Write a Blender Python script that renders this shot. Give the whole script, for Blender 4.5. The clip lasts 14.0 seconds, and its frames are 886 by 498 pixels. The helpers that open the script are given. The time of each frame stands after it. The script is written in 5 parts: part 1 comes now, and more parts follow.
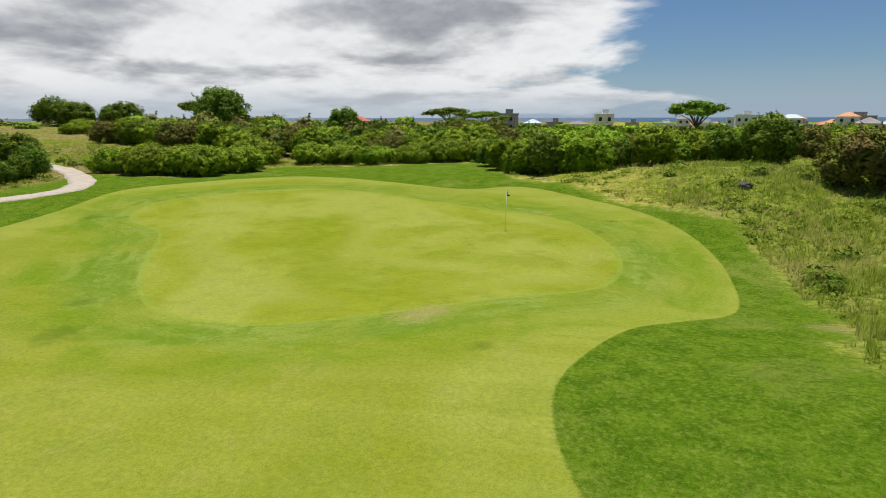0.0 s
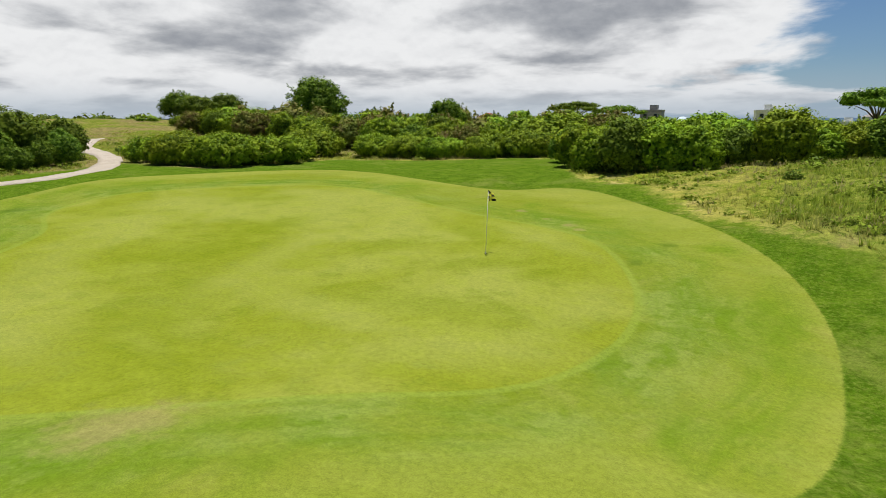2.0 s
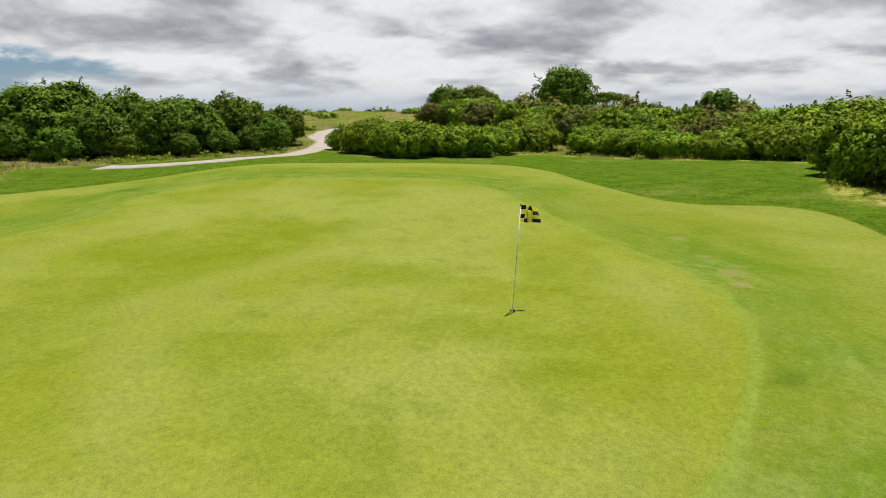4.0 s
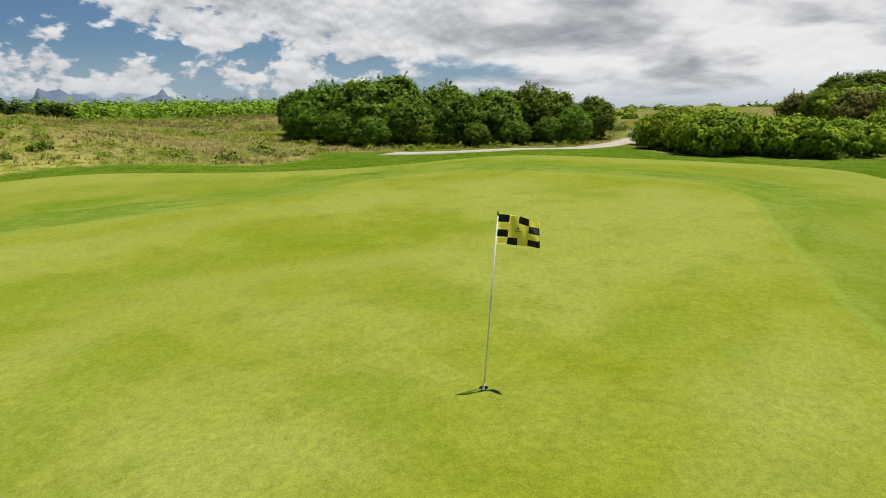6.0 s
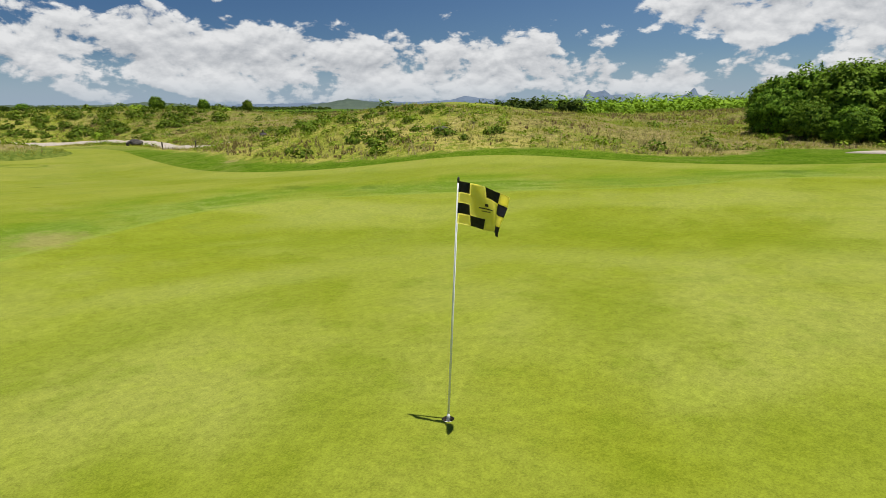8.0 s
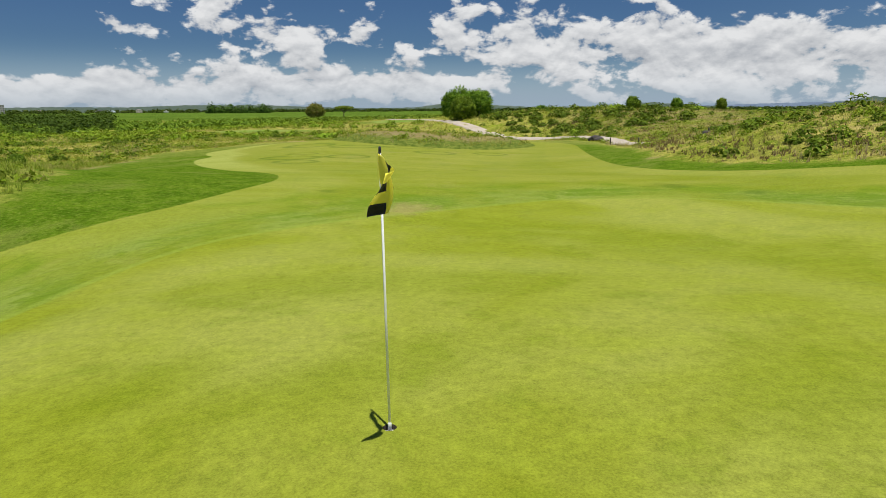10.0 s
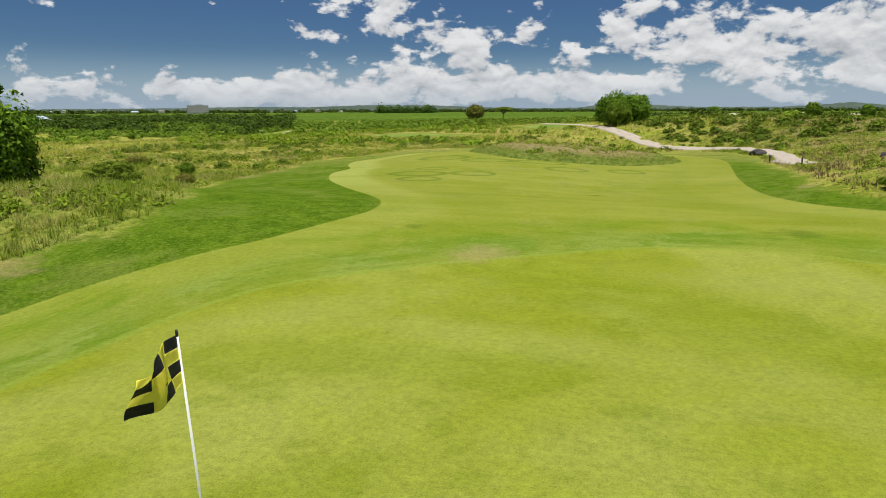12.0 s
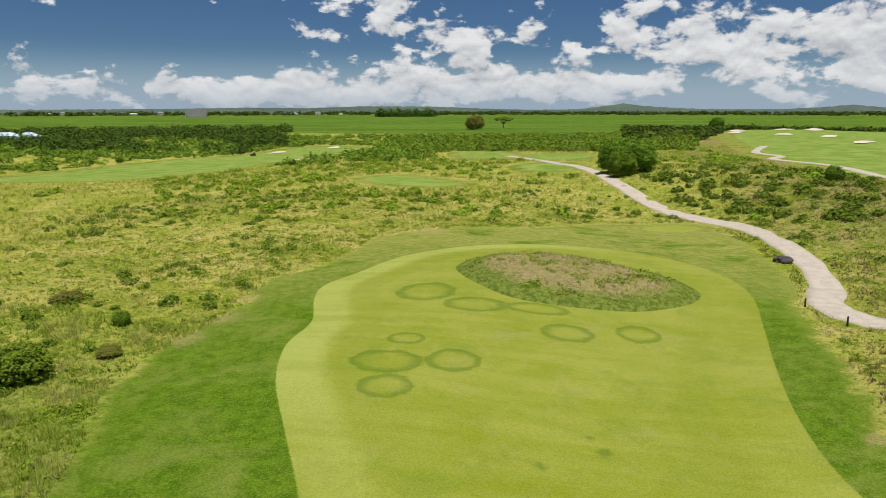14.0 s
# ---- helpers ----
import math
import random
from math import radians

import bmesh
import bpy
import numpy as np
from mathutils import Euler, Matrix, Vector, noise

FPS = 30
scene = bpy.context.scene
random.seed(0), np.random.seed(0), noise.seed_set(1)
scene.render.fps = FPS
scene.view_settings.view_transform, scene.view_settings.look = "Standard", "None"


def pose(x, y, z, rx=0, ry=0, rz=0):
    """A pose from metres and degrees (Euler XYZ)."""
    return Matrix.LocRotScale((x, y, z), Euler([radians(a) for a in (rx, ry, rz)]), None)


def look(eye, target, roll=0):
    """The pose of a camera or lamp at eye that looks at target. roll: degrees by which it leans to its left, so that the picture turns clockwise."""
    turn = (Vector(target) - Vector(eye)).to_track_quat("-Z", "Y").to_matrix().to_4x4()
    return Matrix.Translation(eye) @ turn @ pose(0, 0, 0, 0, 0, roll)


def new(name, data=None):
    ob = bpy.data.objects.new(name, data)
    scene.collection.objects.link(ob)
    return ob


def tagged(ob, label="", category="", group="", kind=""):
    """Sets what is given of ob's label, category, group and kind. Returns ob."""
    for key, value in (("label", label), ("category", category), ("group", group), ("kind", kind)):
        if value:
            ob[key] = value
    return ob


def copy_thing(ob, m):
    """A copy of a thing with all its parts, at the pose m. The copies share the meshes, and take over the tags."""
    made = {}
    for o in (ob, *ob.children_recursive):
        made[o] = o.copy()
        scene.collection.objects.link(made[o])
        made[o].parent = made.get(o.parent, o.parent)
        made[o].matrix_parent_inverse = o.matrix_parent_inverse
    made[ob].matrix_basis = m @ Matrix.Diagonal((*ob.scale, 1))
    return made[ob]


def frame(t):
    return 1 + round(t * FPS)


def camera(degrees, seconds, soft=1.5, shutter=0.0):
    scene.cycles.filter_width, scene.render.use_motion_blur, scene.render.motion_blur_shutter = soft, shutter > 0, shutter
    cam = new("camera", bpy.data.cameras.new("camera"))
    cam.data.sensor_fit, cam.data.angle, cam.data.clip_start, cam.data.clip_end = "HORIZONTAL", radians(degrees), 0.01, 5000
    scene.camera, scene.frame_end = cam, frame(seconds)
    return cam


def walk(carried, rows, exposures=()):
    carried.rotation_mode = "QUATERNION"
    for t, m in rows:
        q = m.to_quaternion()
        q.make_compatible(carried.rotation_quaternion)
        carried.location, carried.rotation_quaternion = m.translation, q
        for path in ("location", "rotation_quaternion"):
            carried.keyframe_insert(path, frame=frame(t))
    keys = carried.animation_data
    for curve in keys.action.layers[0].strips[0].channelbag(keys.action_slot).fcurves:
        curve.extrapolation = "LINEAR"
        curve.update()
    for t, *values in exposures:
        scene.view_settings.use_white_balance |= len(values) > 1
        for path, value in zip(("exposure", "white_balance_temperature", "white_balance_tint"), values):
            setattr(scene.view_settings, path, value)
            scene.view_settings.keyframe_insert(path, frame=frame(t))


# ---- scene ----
cam = camera(70.52, 14.0, soft=0.8)
PATH = [
    (0, 6.322, -31.513, 5.794, 78.055, 0.121, 17.093),
    (0.5, 7.116, -28.534, 5.643, 78.03, 0.078, 19.499),
    (1, 8.071, -25.264, 5.324, 78.098, 0.083, 22.773),
    (1.5, 8.936, -21.937, 4.947, 78.09, 0.068, 26.435),
    (2, 9.446, -18.733, 4.555, 78.089, 0.076, 30.726),
    (2.2, 9.587, -17.502, 4.423, 78.099, 0.103, 32.761),
    (4.3, 9.09, -6.375, 3.732, 77.805, -0.371, 61.527),
    (4.5, 8.9, -5.533, 3.665, 77.783, -0.329, 64.626),
    (5, 8.369, -3.612, 3.489, 77.686, -0.292, 72.918),
    (5.5, 7.692, -1.924, 3.342, 77.623, -0.274, 81.629),
    (6, 6.997, -0.454, 3.244, 77.53, -0.299, 90.444),
    (6.5, 6.211, 0.877, 3.168, 77.467, -0.268, 99.864),
    (7, 5.383, 2.002, 3.032, 77.438, -0.197, 110.84),
    (7.5, 4.522, 2.899, 2.857, 77.319, -0.142, 123.474),
    (8, 3.599, 3.561, 2.675, 77.266, -0.024, 135.239),
    (8.5, 2.601, 3.992, 2.528, 77.273, 0.228, 146.905),
    (9, 1.675, 4.302, 2.425, 77.314, 0.327, 158.079),
    (9.2, 1.311, 4.373, 2.389, 77.348, 0.355, 162.348),
    (11.3, -2.178, 4.425, 2.379, 77.425, 0.181, 190.952),
    (11.5, -2.328, 4.293, 2.515, 77.45, 0.199, 191.349),
    (11.6, -2.389, 4.202, 2.645, 77.454, 0.206, 191.505),
    (11.7, -2.423, 4.078, 2.827, 77.457, 0.211, 191.638),
    (12, -2.466, 3.517, 3.518, 77.456, 0.209, 191.865),
    (12.5, -2.469, 2.176, 5.521, 77.477, 0.217, 191.839),
    (13, -2.412, 0.022, 7.833, 77.457, 0.164, 191.874),
    (13.5, -2.196, -2.849, 10.38, 77.417, 0.125, 191.874),
    (14, -1.884, -6.585, 13.034, 77.411, 0.048, 191.943),
]
walk(cam, [(r[0], pose(*r[1:])) for r in PATH], exposures=[(0.0, 0.5), (7.0, 0.45), (14.0, 0.45)])

# ---------------------------------------------------------------- world, sun
SUN_DIR = Vector((-0.070, 0.212, 0.975)).normalized()
SUN_EL, SUN_TURN = math.asin(SUN_DIR.z), math.atan2(SUN_DIR.x, SUN_DIR.y)


def node(tree, kind, links=(), **values):
    """A node with its settings and inputs; links: input index or name -> socket or value."""
    n = tree.nodes.new(kind)
    for key, value in values.items():
        setattr(n, key, value)
    for key, value in dict(links).items():
        if isinstance(value, bpy.types.NodeSocket):
            tree.links.new(value, n.inputs[key])
        else:
            n.inputs[key].default_value = value
    return n


def maths(tree, op, a, b=0.0, c=0.0, clamp=False):
    n = node(tree, "ShaderNodeMath", {0: a, 1: b, 2: c}, operation=op, use_clamp=clamp)
    return n.outputs[0]


def ramp01(tree, value, lo, hi):
    n = node(tree, "ShaderNodeMapRange", {0: value, 1: lo, 2: hi, 3: 0.0, 4: 1.0}, interpolation_type="SMOOTHSTEP")
    return n.outputs[0]


def blend(tree, fac, a, b, mode="MIX"):
    n = node(tree, "ShaderNodeMix", data_type="RGBA", blend_type=mode)
    for key, value in ((0, fac), (6, a), (7, b)):
        if isinstance(value, bpy.types.NodeSocket):
            tree.links.new(value, n.inputs[key])
        else:
            n.inputs[key].default_value = value if key == 0 else (*value, 1.0)[:4]
    return n.outputs[2]


def noise_tex(tree, vector, scale, detail=4.0, rough=0.55, distort=0.0):
    n = node(tree, "ShaderNodeTexNoise", {"Scale": scale, "Detail": detail, "Roughness": rough, "Distortion": distort})
    if vector is not None:
        tree.links.new(vector, n.inputs["Vector"])
    return n.outputs["Fac"]


def direction(yaw, el):
    a, e = radians(yaw), radians(el)
    return (-math.sin(a) * math.cos(e), math.cos(a) * math.cos(e), math.sin(e))


world = bpy.data.worlds.new("sky")
scene.world = world
world.use_nodes = True
wt = world.node_tree
wt.nodes.clear()
sky = node(wt, "ShaderNodeTexSky", sky_type="NISHITA", sun_disc=False, sun_elevation=SUN_EL, sun_rotation=SUN_TURN,
           altitude=20.0, air_density=1.0, dust_density=0.15, ozone_density=3.0)
ray_dir = node(wt, "ShaderNodeTexCoord").outputs["Generated"]
sep = node(wt, "ShaderNodeSeparateXYZ", {0: ray_dir})
turn = maths(wt, "DEGREES", maths(wt, "ARCTAN2", maths(wt, "MULTIPLY", sep.outputs[1], -1.0), maths(wt, "MULTIPLY", sep.outputs[0], -1.0)))
rise = maths(wt, "DEGREES", maths(wt, "ARCSINE", sep.outputs[2]))
# cloud cover: yaw, elevation, half width, half height (degrees), weight
COVER = [(30, 7.5, 27, 5.5, .30), (62, 7.5, 30, 6.0, .30), (92, 8.5, 17, 4.5, .24), (14, 8.6, 15, 2.4, .22), (10, 5.0, 9, 2.0, .20), (45, 1.0, 42, 2.2, .24),
         (-12, 6.0, 14, 6.0, -.30), (-8, 1.2, 16, .7, .13), (2, .9, 12, .8, .06), (92, 2.2, 7, 2.6, -.10), (106, 9.0, 8, 2.8, .16), (118, 6.5, 6, 3.0, -.06), (116, 8.0, 4, 1.2, .23), (111, 6.4, 5, 1.0, .20), (118, 2.4, 16, 1.6, .16),
         (140, 3.0, 14, 3.2, .17), (130, 5.0, 6, 2.4, .10), (155, 4.0, 12, 3.0, .17), (160, 10.0, 9, 1.6, .12), (170, 5.6, 12, 3.2, .15), (174, 9.0, 8, 3.0, .02), (186, 3.0, 12, 1.6, .06), (186, 8.5, 6, 2.5, -.08), (188, 1.8, 16, 1.9, .19),
         (212, 1.6, 16, 1.7, .19), (192, 6.4, 6, 2.2, .21), (203, 6.3, 2.6, 1.0, .20), (199, 9.8, 5, 1.3, .25), (210, 8.4, 3, .8, .13), (214, 6.5, 14, 3.0, -.12), (184, 4.2, 6, 1.4, -.06), (128, 9.5, 13, 2.2, -.12), (150, 8.6, 10, 1.1, -.08)]
cover = -0.045
for yaw, el, wide, high, weight in COVER:
    a = maths(wt, "POWER", maths(wt, "ABSOLUTE", maths(wt, "MULTIPLY", maths(wt, "SUBTRACT", turn, yaw - 90.0), 1.0 / wide)), 2.0)
    b = maths(wt, "POWER", maths(wt, "ABSOLUTE", maths(wt, "MULTIPLY", maths(wt, "SUBTRACT", rise, el), 1.0 / high)), 2.0)
    spot = maths(wt, "EXPONENT", maths(wt, "MULTIPLY", maths(wt, "ADD", a, b), -1.0))
    cover = maths(wt, "MULTIPLY_ADD", spot, weight, cover)


# heaped clouds to the south, a layered deck to the north
def heap(lift):
    p = node(wt, "ShaderNodeCombineXYZ", {0: maths(wt, "MULTIPLY", turn, 0.27), 1: maths(wt, "MULTIPLY", maths(wt, "ADD", rise, lift), 0.46), 2: 3.7}).outputs[0]
    puff = node(wt, "ShaderNodeTexVoronoi", {"Vector": p, "Scale": 2.0, "Detail": 3.0, "Roughness": 0.55, "Lacunarity": 2.1}, feature="F1", normalize=True).outputs["Distance"]
    return maths(wt, "ADD", maths(wt, "MULTIPLY", noise_tex(wt, p, 1.0, 7.0, 0.55, 0.2), 0.80), maths(wt, "MULTIPLY", maths(wt, "SUBTRACT", 0.62, puff), 0.30))


plane = node(wt, "ShaderNodeVectorMath", {0: ray_dir, 3: maths(wt, "DIVIDE", 1.0, maths(wt, "ADD", maths(wt, "MAXIMUM", sep.outputs[2], 0.0), 0.19))}, operation="SCALE").outputs[0]
flat_p = node(wt, "ShaderNodeVectorMath", {0: plane, 1: (1, 1, 0)}, operation="MULTIPLY").outputs[0]
deck_shape = noise_tex(wt, flat_p, 0.85, 9.0, 0.56, 0.2)
deck_tone = noise_tex(wt, node(wt, "ShaderNodeVectorMath", {0: flat_p, 1: (7.3, 2.1, 0)}, operation="ADD").outputs[0], 1.35, 8.0, 0.52, 0.2)
north = ramp01(wt, turn, 12.0, -8.0)
h_here, h_above, h_high = heap(0.0), heap(0.45), heap(1.3)
dense = maths(wt, "ADD", blend(wt, north, h_here, deck_shape), cover)
alpha = ramp01(wt, dense, maths(wt, "MULTIPLY_ADD", north, -0.025, 0.530), maths(wt, "MULTIPLY_ADD", north, 0.02, 0.605))
lit = maths(wt, "ADD", maths(wt, "MULTIPLY", maths(wt, "SUBTRACT", h_here, h_above), 2.2), maths(wt, "MULTIPLY", maths(wt, "SUBTRACT", h_here, h_high), 1.3))
heap_tone = maths(wt, "ADD", maths(wt, "SUBTRACT", 0.70, maths(wt, "MULTIPLY", ramp01(wt, dense, 0.62, 0.95), 0.22)), lit, clamp=True)
deck_lit = maths(wt, "ADD", maths(wt, "MULTIPLY", ramp01(wt, deck_tone, 0.34, 0.57), 0.84), maths(wt, "MULTIPLY", heap_tone, 0.22), clamp=True)
tone = blend(wt, north, heap_tone, deck_lit)
cloud = blend(wt, tone, blend(wt, north, (0.24, 0.26, 0.29), (0.205, 0.218, 0.242)), blend(wt, north, (0.56, 0.566, 0.572), (0.60, 0.605, 0.61)))
cloud = blend(wt, maths(wt, "MULTIPLY", ramp01(wt, rise, 4.0, 0.0), maths(wt, "MULTIPLY_ADD", north, 0.25, 0.45)), cloud, (0.40, 0.43, 0.47))
sky_col = node(wt, "ShaderNodeVectorMath", {0: sky.outputs[0], 3: 0.040}, operation="SCALE").outputs[0]
deep = blend(wt, 1.0, sky_col, (0.80, 0.99, 1.22), "MULTIPLY")
deep = blend(wt, maths(wt, "MULTIPLY", ramp01(wt, rise, 0.5, 6.0), ramp01(wt, turn, 10.0, 70.0)), deep, blend(wt, 1.0, deep, (0.53, 0.62, 0.72), "MULTIPLY"))
deep = blend(wt, maths(wt, "MULTIPLY", ramp01(wt, rise, 5.0, -0.5), 0.75), deep, (0.230, 0.300, 0.400))
low = ramp01(wt, rise, -0.5, 2.5)
both = blend(wt, maths(wt, "MULTIPLY", alpha, maths(wt, "MULTIPLY_ADD", low, 0.55, 0.45)), deep, cloud)
bg = node(wt, "ShaderNodeBackground", {0: both, 1: 1.0})
node(wt, "ShaderNodeOutputWorld", {0: bg.outputs[0]})

sun = new("sun", bpy.data.lights.new("sun", "SUN"))
sun.data.energy, sun.data.angle, sun.data.color = 3.9, radians(0.53), (1.0, 0.965, 0.90)
sun.matrix_world = look(SUN_DIR * 100, (0, 0, 0))

# ---------------------------------------------------------------- plan of the ground
# mounds and hollows: x, y, radius, height
GREEN_MOUNDS = [(0, 0, 4, 0.05), (10.5, -7.5, 3.5, -0.4), (15, 18, 7, 1.27), (6, -3, 7, -0.57), (-9, -12, 5, -0.26), (18, -3, 5, 0.58), (-30, 3, 5, 0.51), (0, 27, 7, 0.55), (15, 9, 5, 0.9), (-18, 12, 7, 0.23), (6, 18, 5, 0.35), (6, -18, 5, 0.13), (0, 0, 5, 0.2), (-21, -6, 5, -0.01), (-9, 15, 5, 0.25), (-6, -6, 5, -0.35), (15, 0, 5, -1.13), (15, -9, 5, -0.54), (-15, -24, 5, -0.35), (0, 9, 5, -0.26), (-3, -15, 5, -0.27)]
NEAR_MOUNDS = [(-54, -31, 9, 1.3), (-33, -27, 7, 1.5), (27, -33, 7, -1.21), (-6, -33, 7, -0.79), (45, 3, 15, 1.28), (-27, 30, 7, -0.18), (-66, -24, 15, 2.07), (18, -18, 5, 0.79), (-21, -90, 15, -1.14), (18, 33, 5, 0.61), (30, -66, 15, -0.61), (-24, -21, 5, 0.35), (6, -60, 7, 0.51), (-36, -42, 7, 0.24), (-60, 36, 15, 0.78), (33, 24, 7, 0.8), (-12, 30, 5, 0.32), (-33, 15, 5, 0.17), (-21, -36, 5, -0.03), (9, 36, 5, 0.39), (-54, -75, 15, -0.85), (-9, -48, 7, -0.64), (27, 42, 10, 0.6), (12, -30, 7, -0.39), (33, -21, 7, -0.77), (21, -48, 7, -0.48), (-33, -12, 5, -0.26), (-24, -66, 10, -0.3)]
FAR_MOUNDS = [(-162, -52, 45, 2.4), (-190, -120, 40, 1.6), (-110, -320, 90, 2.68), (-10, -170, 30, 1.96), (-160, 5, 50, 2.23), (165, -195, 50, -1.85), (90, -70, 30, -1.59), (-110, 55, 30, 2.5), (165, -295, 30, -2.36), (-10, -295, 30, -1.11), (-110, -170, 50, 1.15), (-160, -320, 90, 2.24), (40, 105, 30, -0.49), (165, -170, 50, -1.56), (15, -120, 30, -0.86), (165, -245, 90, -3.11), (115, -245, 30, 1.22), (65, -220, 50, 0.92)]
BUNKERS = [(-88, -387, 7, 6), (-97, -425, 7, 6), (-128, -440, 8, 6), (-101, -346, 6, 5), (-140, -425, 8, 7), (-156, -470, 8, 7), (-112, -320, 6, 5), (-105, -267, 6, 5), (140, -290, 6, 6), (119, -310, 5, 5)]
BANKS = [(x, y - 5, 5, 1.1) for x, y, rx, ry in BUNKERS] + [(-140, -465, 60, 2.5)]
WEST_MOUNDS = [(-13, -107, 12, -1.5), (-46, -112, 14, 2.45), (-185, -35, 35, -0.81), (-82, -76, 14, 1.9), (-27, -36, 7, 2.2), (-59, -28, 7, -1.3), (-28, -130, 14, 2.6), (-46, -76, 14, 0.68), (-150, 0, 35, -1.1), (-19, -36, 7, -0.53), (-84, -84, 10, 1.5), (-27, -60, 7, -0.24), (-150, -105, 35, -0.7), (-43, -44, 7, 0.48), (-100, -22, 14, 0.61), (-46, -94, 14, 1.64), (-51, -20, 7, -0.41), (-27, -20, 7, -0.07), (-100, -58, 14, 0.35), (-64, -76, 14, 1.51), (-150, -35, 35, -0.94), (-43, -12, 7, 0.1), (-28, -112, 14, -0.28), (-64, -112, 14, -0.83), (-115, -140, 35, 0.73), (-51, -44, 7, 0.33)]
GREEN = [(4.5, .7), (5.6, -2.3), (5.7, -5.5), (4.7, -8.6), (2.1, -10.8), (-2.2, -14), (-5, -15.5), (-8.5, -15.2), (-11.2, -13), (-13.5, -10), (-16.3, -6), (-20.3, -3.6), (-22.3, 0), (-21.5, 3.6),
         (-18, 8), (-13.5, 9), (-9, 7.8), (-3.7, 6.2), (0, 5.2), (2.6, 3.5)]
FAIRWAY = [(7.2, 5.6), (9.2, 2.4), (10.2, -1), (10.4, -5), (10.1, -7.8), (9.3, -9.8), (7.8, -11.8), (6.3, -13.7), (5.1, -17), (4.9, -19), (5.5, -21.5), (7.3, -25), (10.3, -30), (13.2, -35), (15, -40), (15.3, -44.5),
           (17.5, -50), (18.3, -54), (16.8, -58), (14, -66), (8, -72), (0, -74.5), (-7, -73), (-12, -69), (-15, -63), (-15.6, -57), (-14.5, -49.5), (-13.2, -42), (-12.5, -36), (-12.5, -31), (-13.5, -27), (-16, -23),
           (-19.8, -19), (-22.5, -15), (-24.7, -9), (-26, -3), (-27.4, 3), (-26.8, 9), (-25.5, 13), (-22, 17), (-17, 16.2), (-11.4, 13.5), (-6, 12.4), (-2.7, 14.5), (0, 13.6), (4, 9.5)]
ROUGH = [(-1.9, 17.5), (2, 15), (5.5, 9.2), (8.7, 6.8), (11, 5), (12, 1), (12.5, -4.6), (13, -9.6), (12.2, -12.5), (11.5, -14.5), (12.3, -18), (15, -22), (17.5, -26.5), (20, -30), (22.3, -34), (22.5, -40),
         (22, -47), (23.5, -55), (21, -63), (20, -77), (13, -83.5), (3, -87.5), (-8, -99), (-18, -98), (-20.5, -87), (-20.8, -70), (-20, -62), (-18, -54), (-17.5, -48), (-16, -38), (-15.3, -30), (-17.7, -24),
         (-20.9, -20.4), (-24, -17.5), (-26.5, -14), (-30, -10), (-36, -8.5), (-36, -2), (-38, 6), (-40, 12.5), (-30, 13), (-28.5, 20), (-29, 27), (-20.5, 29), (-8, 30.2), (-5, 22)]
ISLAND = [(8.1, -60.2), (6.6, -63.8), (2.6, -66.4), (-2.3, -66.8), (-6.3, -64.2), (-9.9, -61.3), (-11.8, -57.3), (-10.8, -54.2), (-7.5, -51.8), (-4.7, -51), (-0.7, -50.8), (2.6, -51.6), (5.3, -54.2), (7.4, -57.2)]


def closed_curve(pts, n=6):
    p = np.array(pts, float)
    a, b, c, d = np.roll(p, 1, 0), p, np.roll(p, -1, 0), np.roll(p, -2, 0)
    out = []
    for k in range(n):
        t = k / n
        out.append(0.5 * (2 * b + (c - a) * t + (2 * a - 5 * b + 4 * c - d) * t * t + (3 * b - a - 3 * c + d) * t ** 3))
    return np.stack(out, 1).reshape(-1, 2)


def open_curve(pts, n=6):
    p = np.array(pts, float)
    p = np.vstack([2 * p[0] - p[1], p, 2 * p[-1] - p[-2]])
    out = []
    for i in range(1, len(p) - 2):
        a, b, c, d = p[i - 1:i + 3]
        for k in range(n):
            t = k / n
            out.append(0.5 * (2 * b + (c - a) * t + (2 * a - 5 * b + 4 * c - d) * t * t + (3 * b - a - 3 * c + d) * t ** 3))
    out.append(p[-2])
    return np.array(out)


def inside_distance(poly, x, y, reach=60.0):
    """Distance to the outline, positive inside it; past reach it is cut off."""
    x, y = np.asarray(x, float), np.asarray(y, float)
    res = np.full(x.shape, -float(reach))
    lo, hi = poly.min(0) - reach, poly.max(0) + reach
    idx = np.nonzero((x > lo[0]) & (x < hi[0]) & (y > lo[1]) & (y < hi[1]))[0]
    a, b = poly, np.roll(poly, -1, 0)
    ab = b - a
    for s in range(0, len(idx), 4000):
        k = idx[s:s + 4000]
        px, py = x[k][:, None] - a[:, 0], y[k][:, None] - a[:, 1]
        t = np.clip((px * ab[:, 0] + py * ab[:, 1]) / np.maximum((ab ** 2).sum(1), 1e-9), 0, 1)
        d = np.sqrt(((px - t * ab[:, 0]) ** 2 + (py - t * ab[:, 1]) ** 2).min(1))
        cross = ((a[:, 1] > y[k][:, None]) != (b[:, 1] > y[k][:, None])) & (px < ab[:, 0] * py / np.where(ab[:, 1] == 0, 1e-9, ab[:, 1]))
        res[k] = np.where(cross.sum(1) % 2 == 1, d, -d).clip(-reach, reach)
    return res


green_line, fairway_line, rough_line, island_line = (closed_curve(c) for c in (GREEN, FAIRWAY, ROUGH, ISLAND))
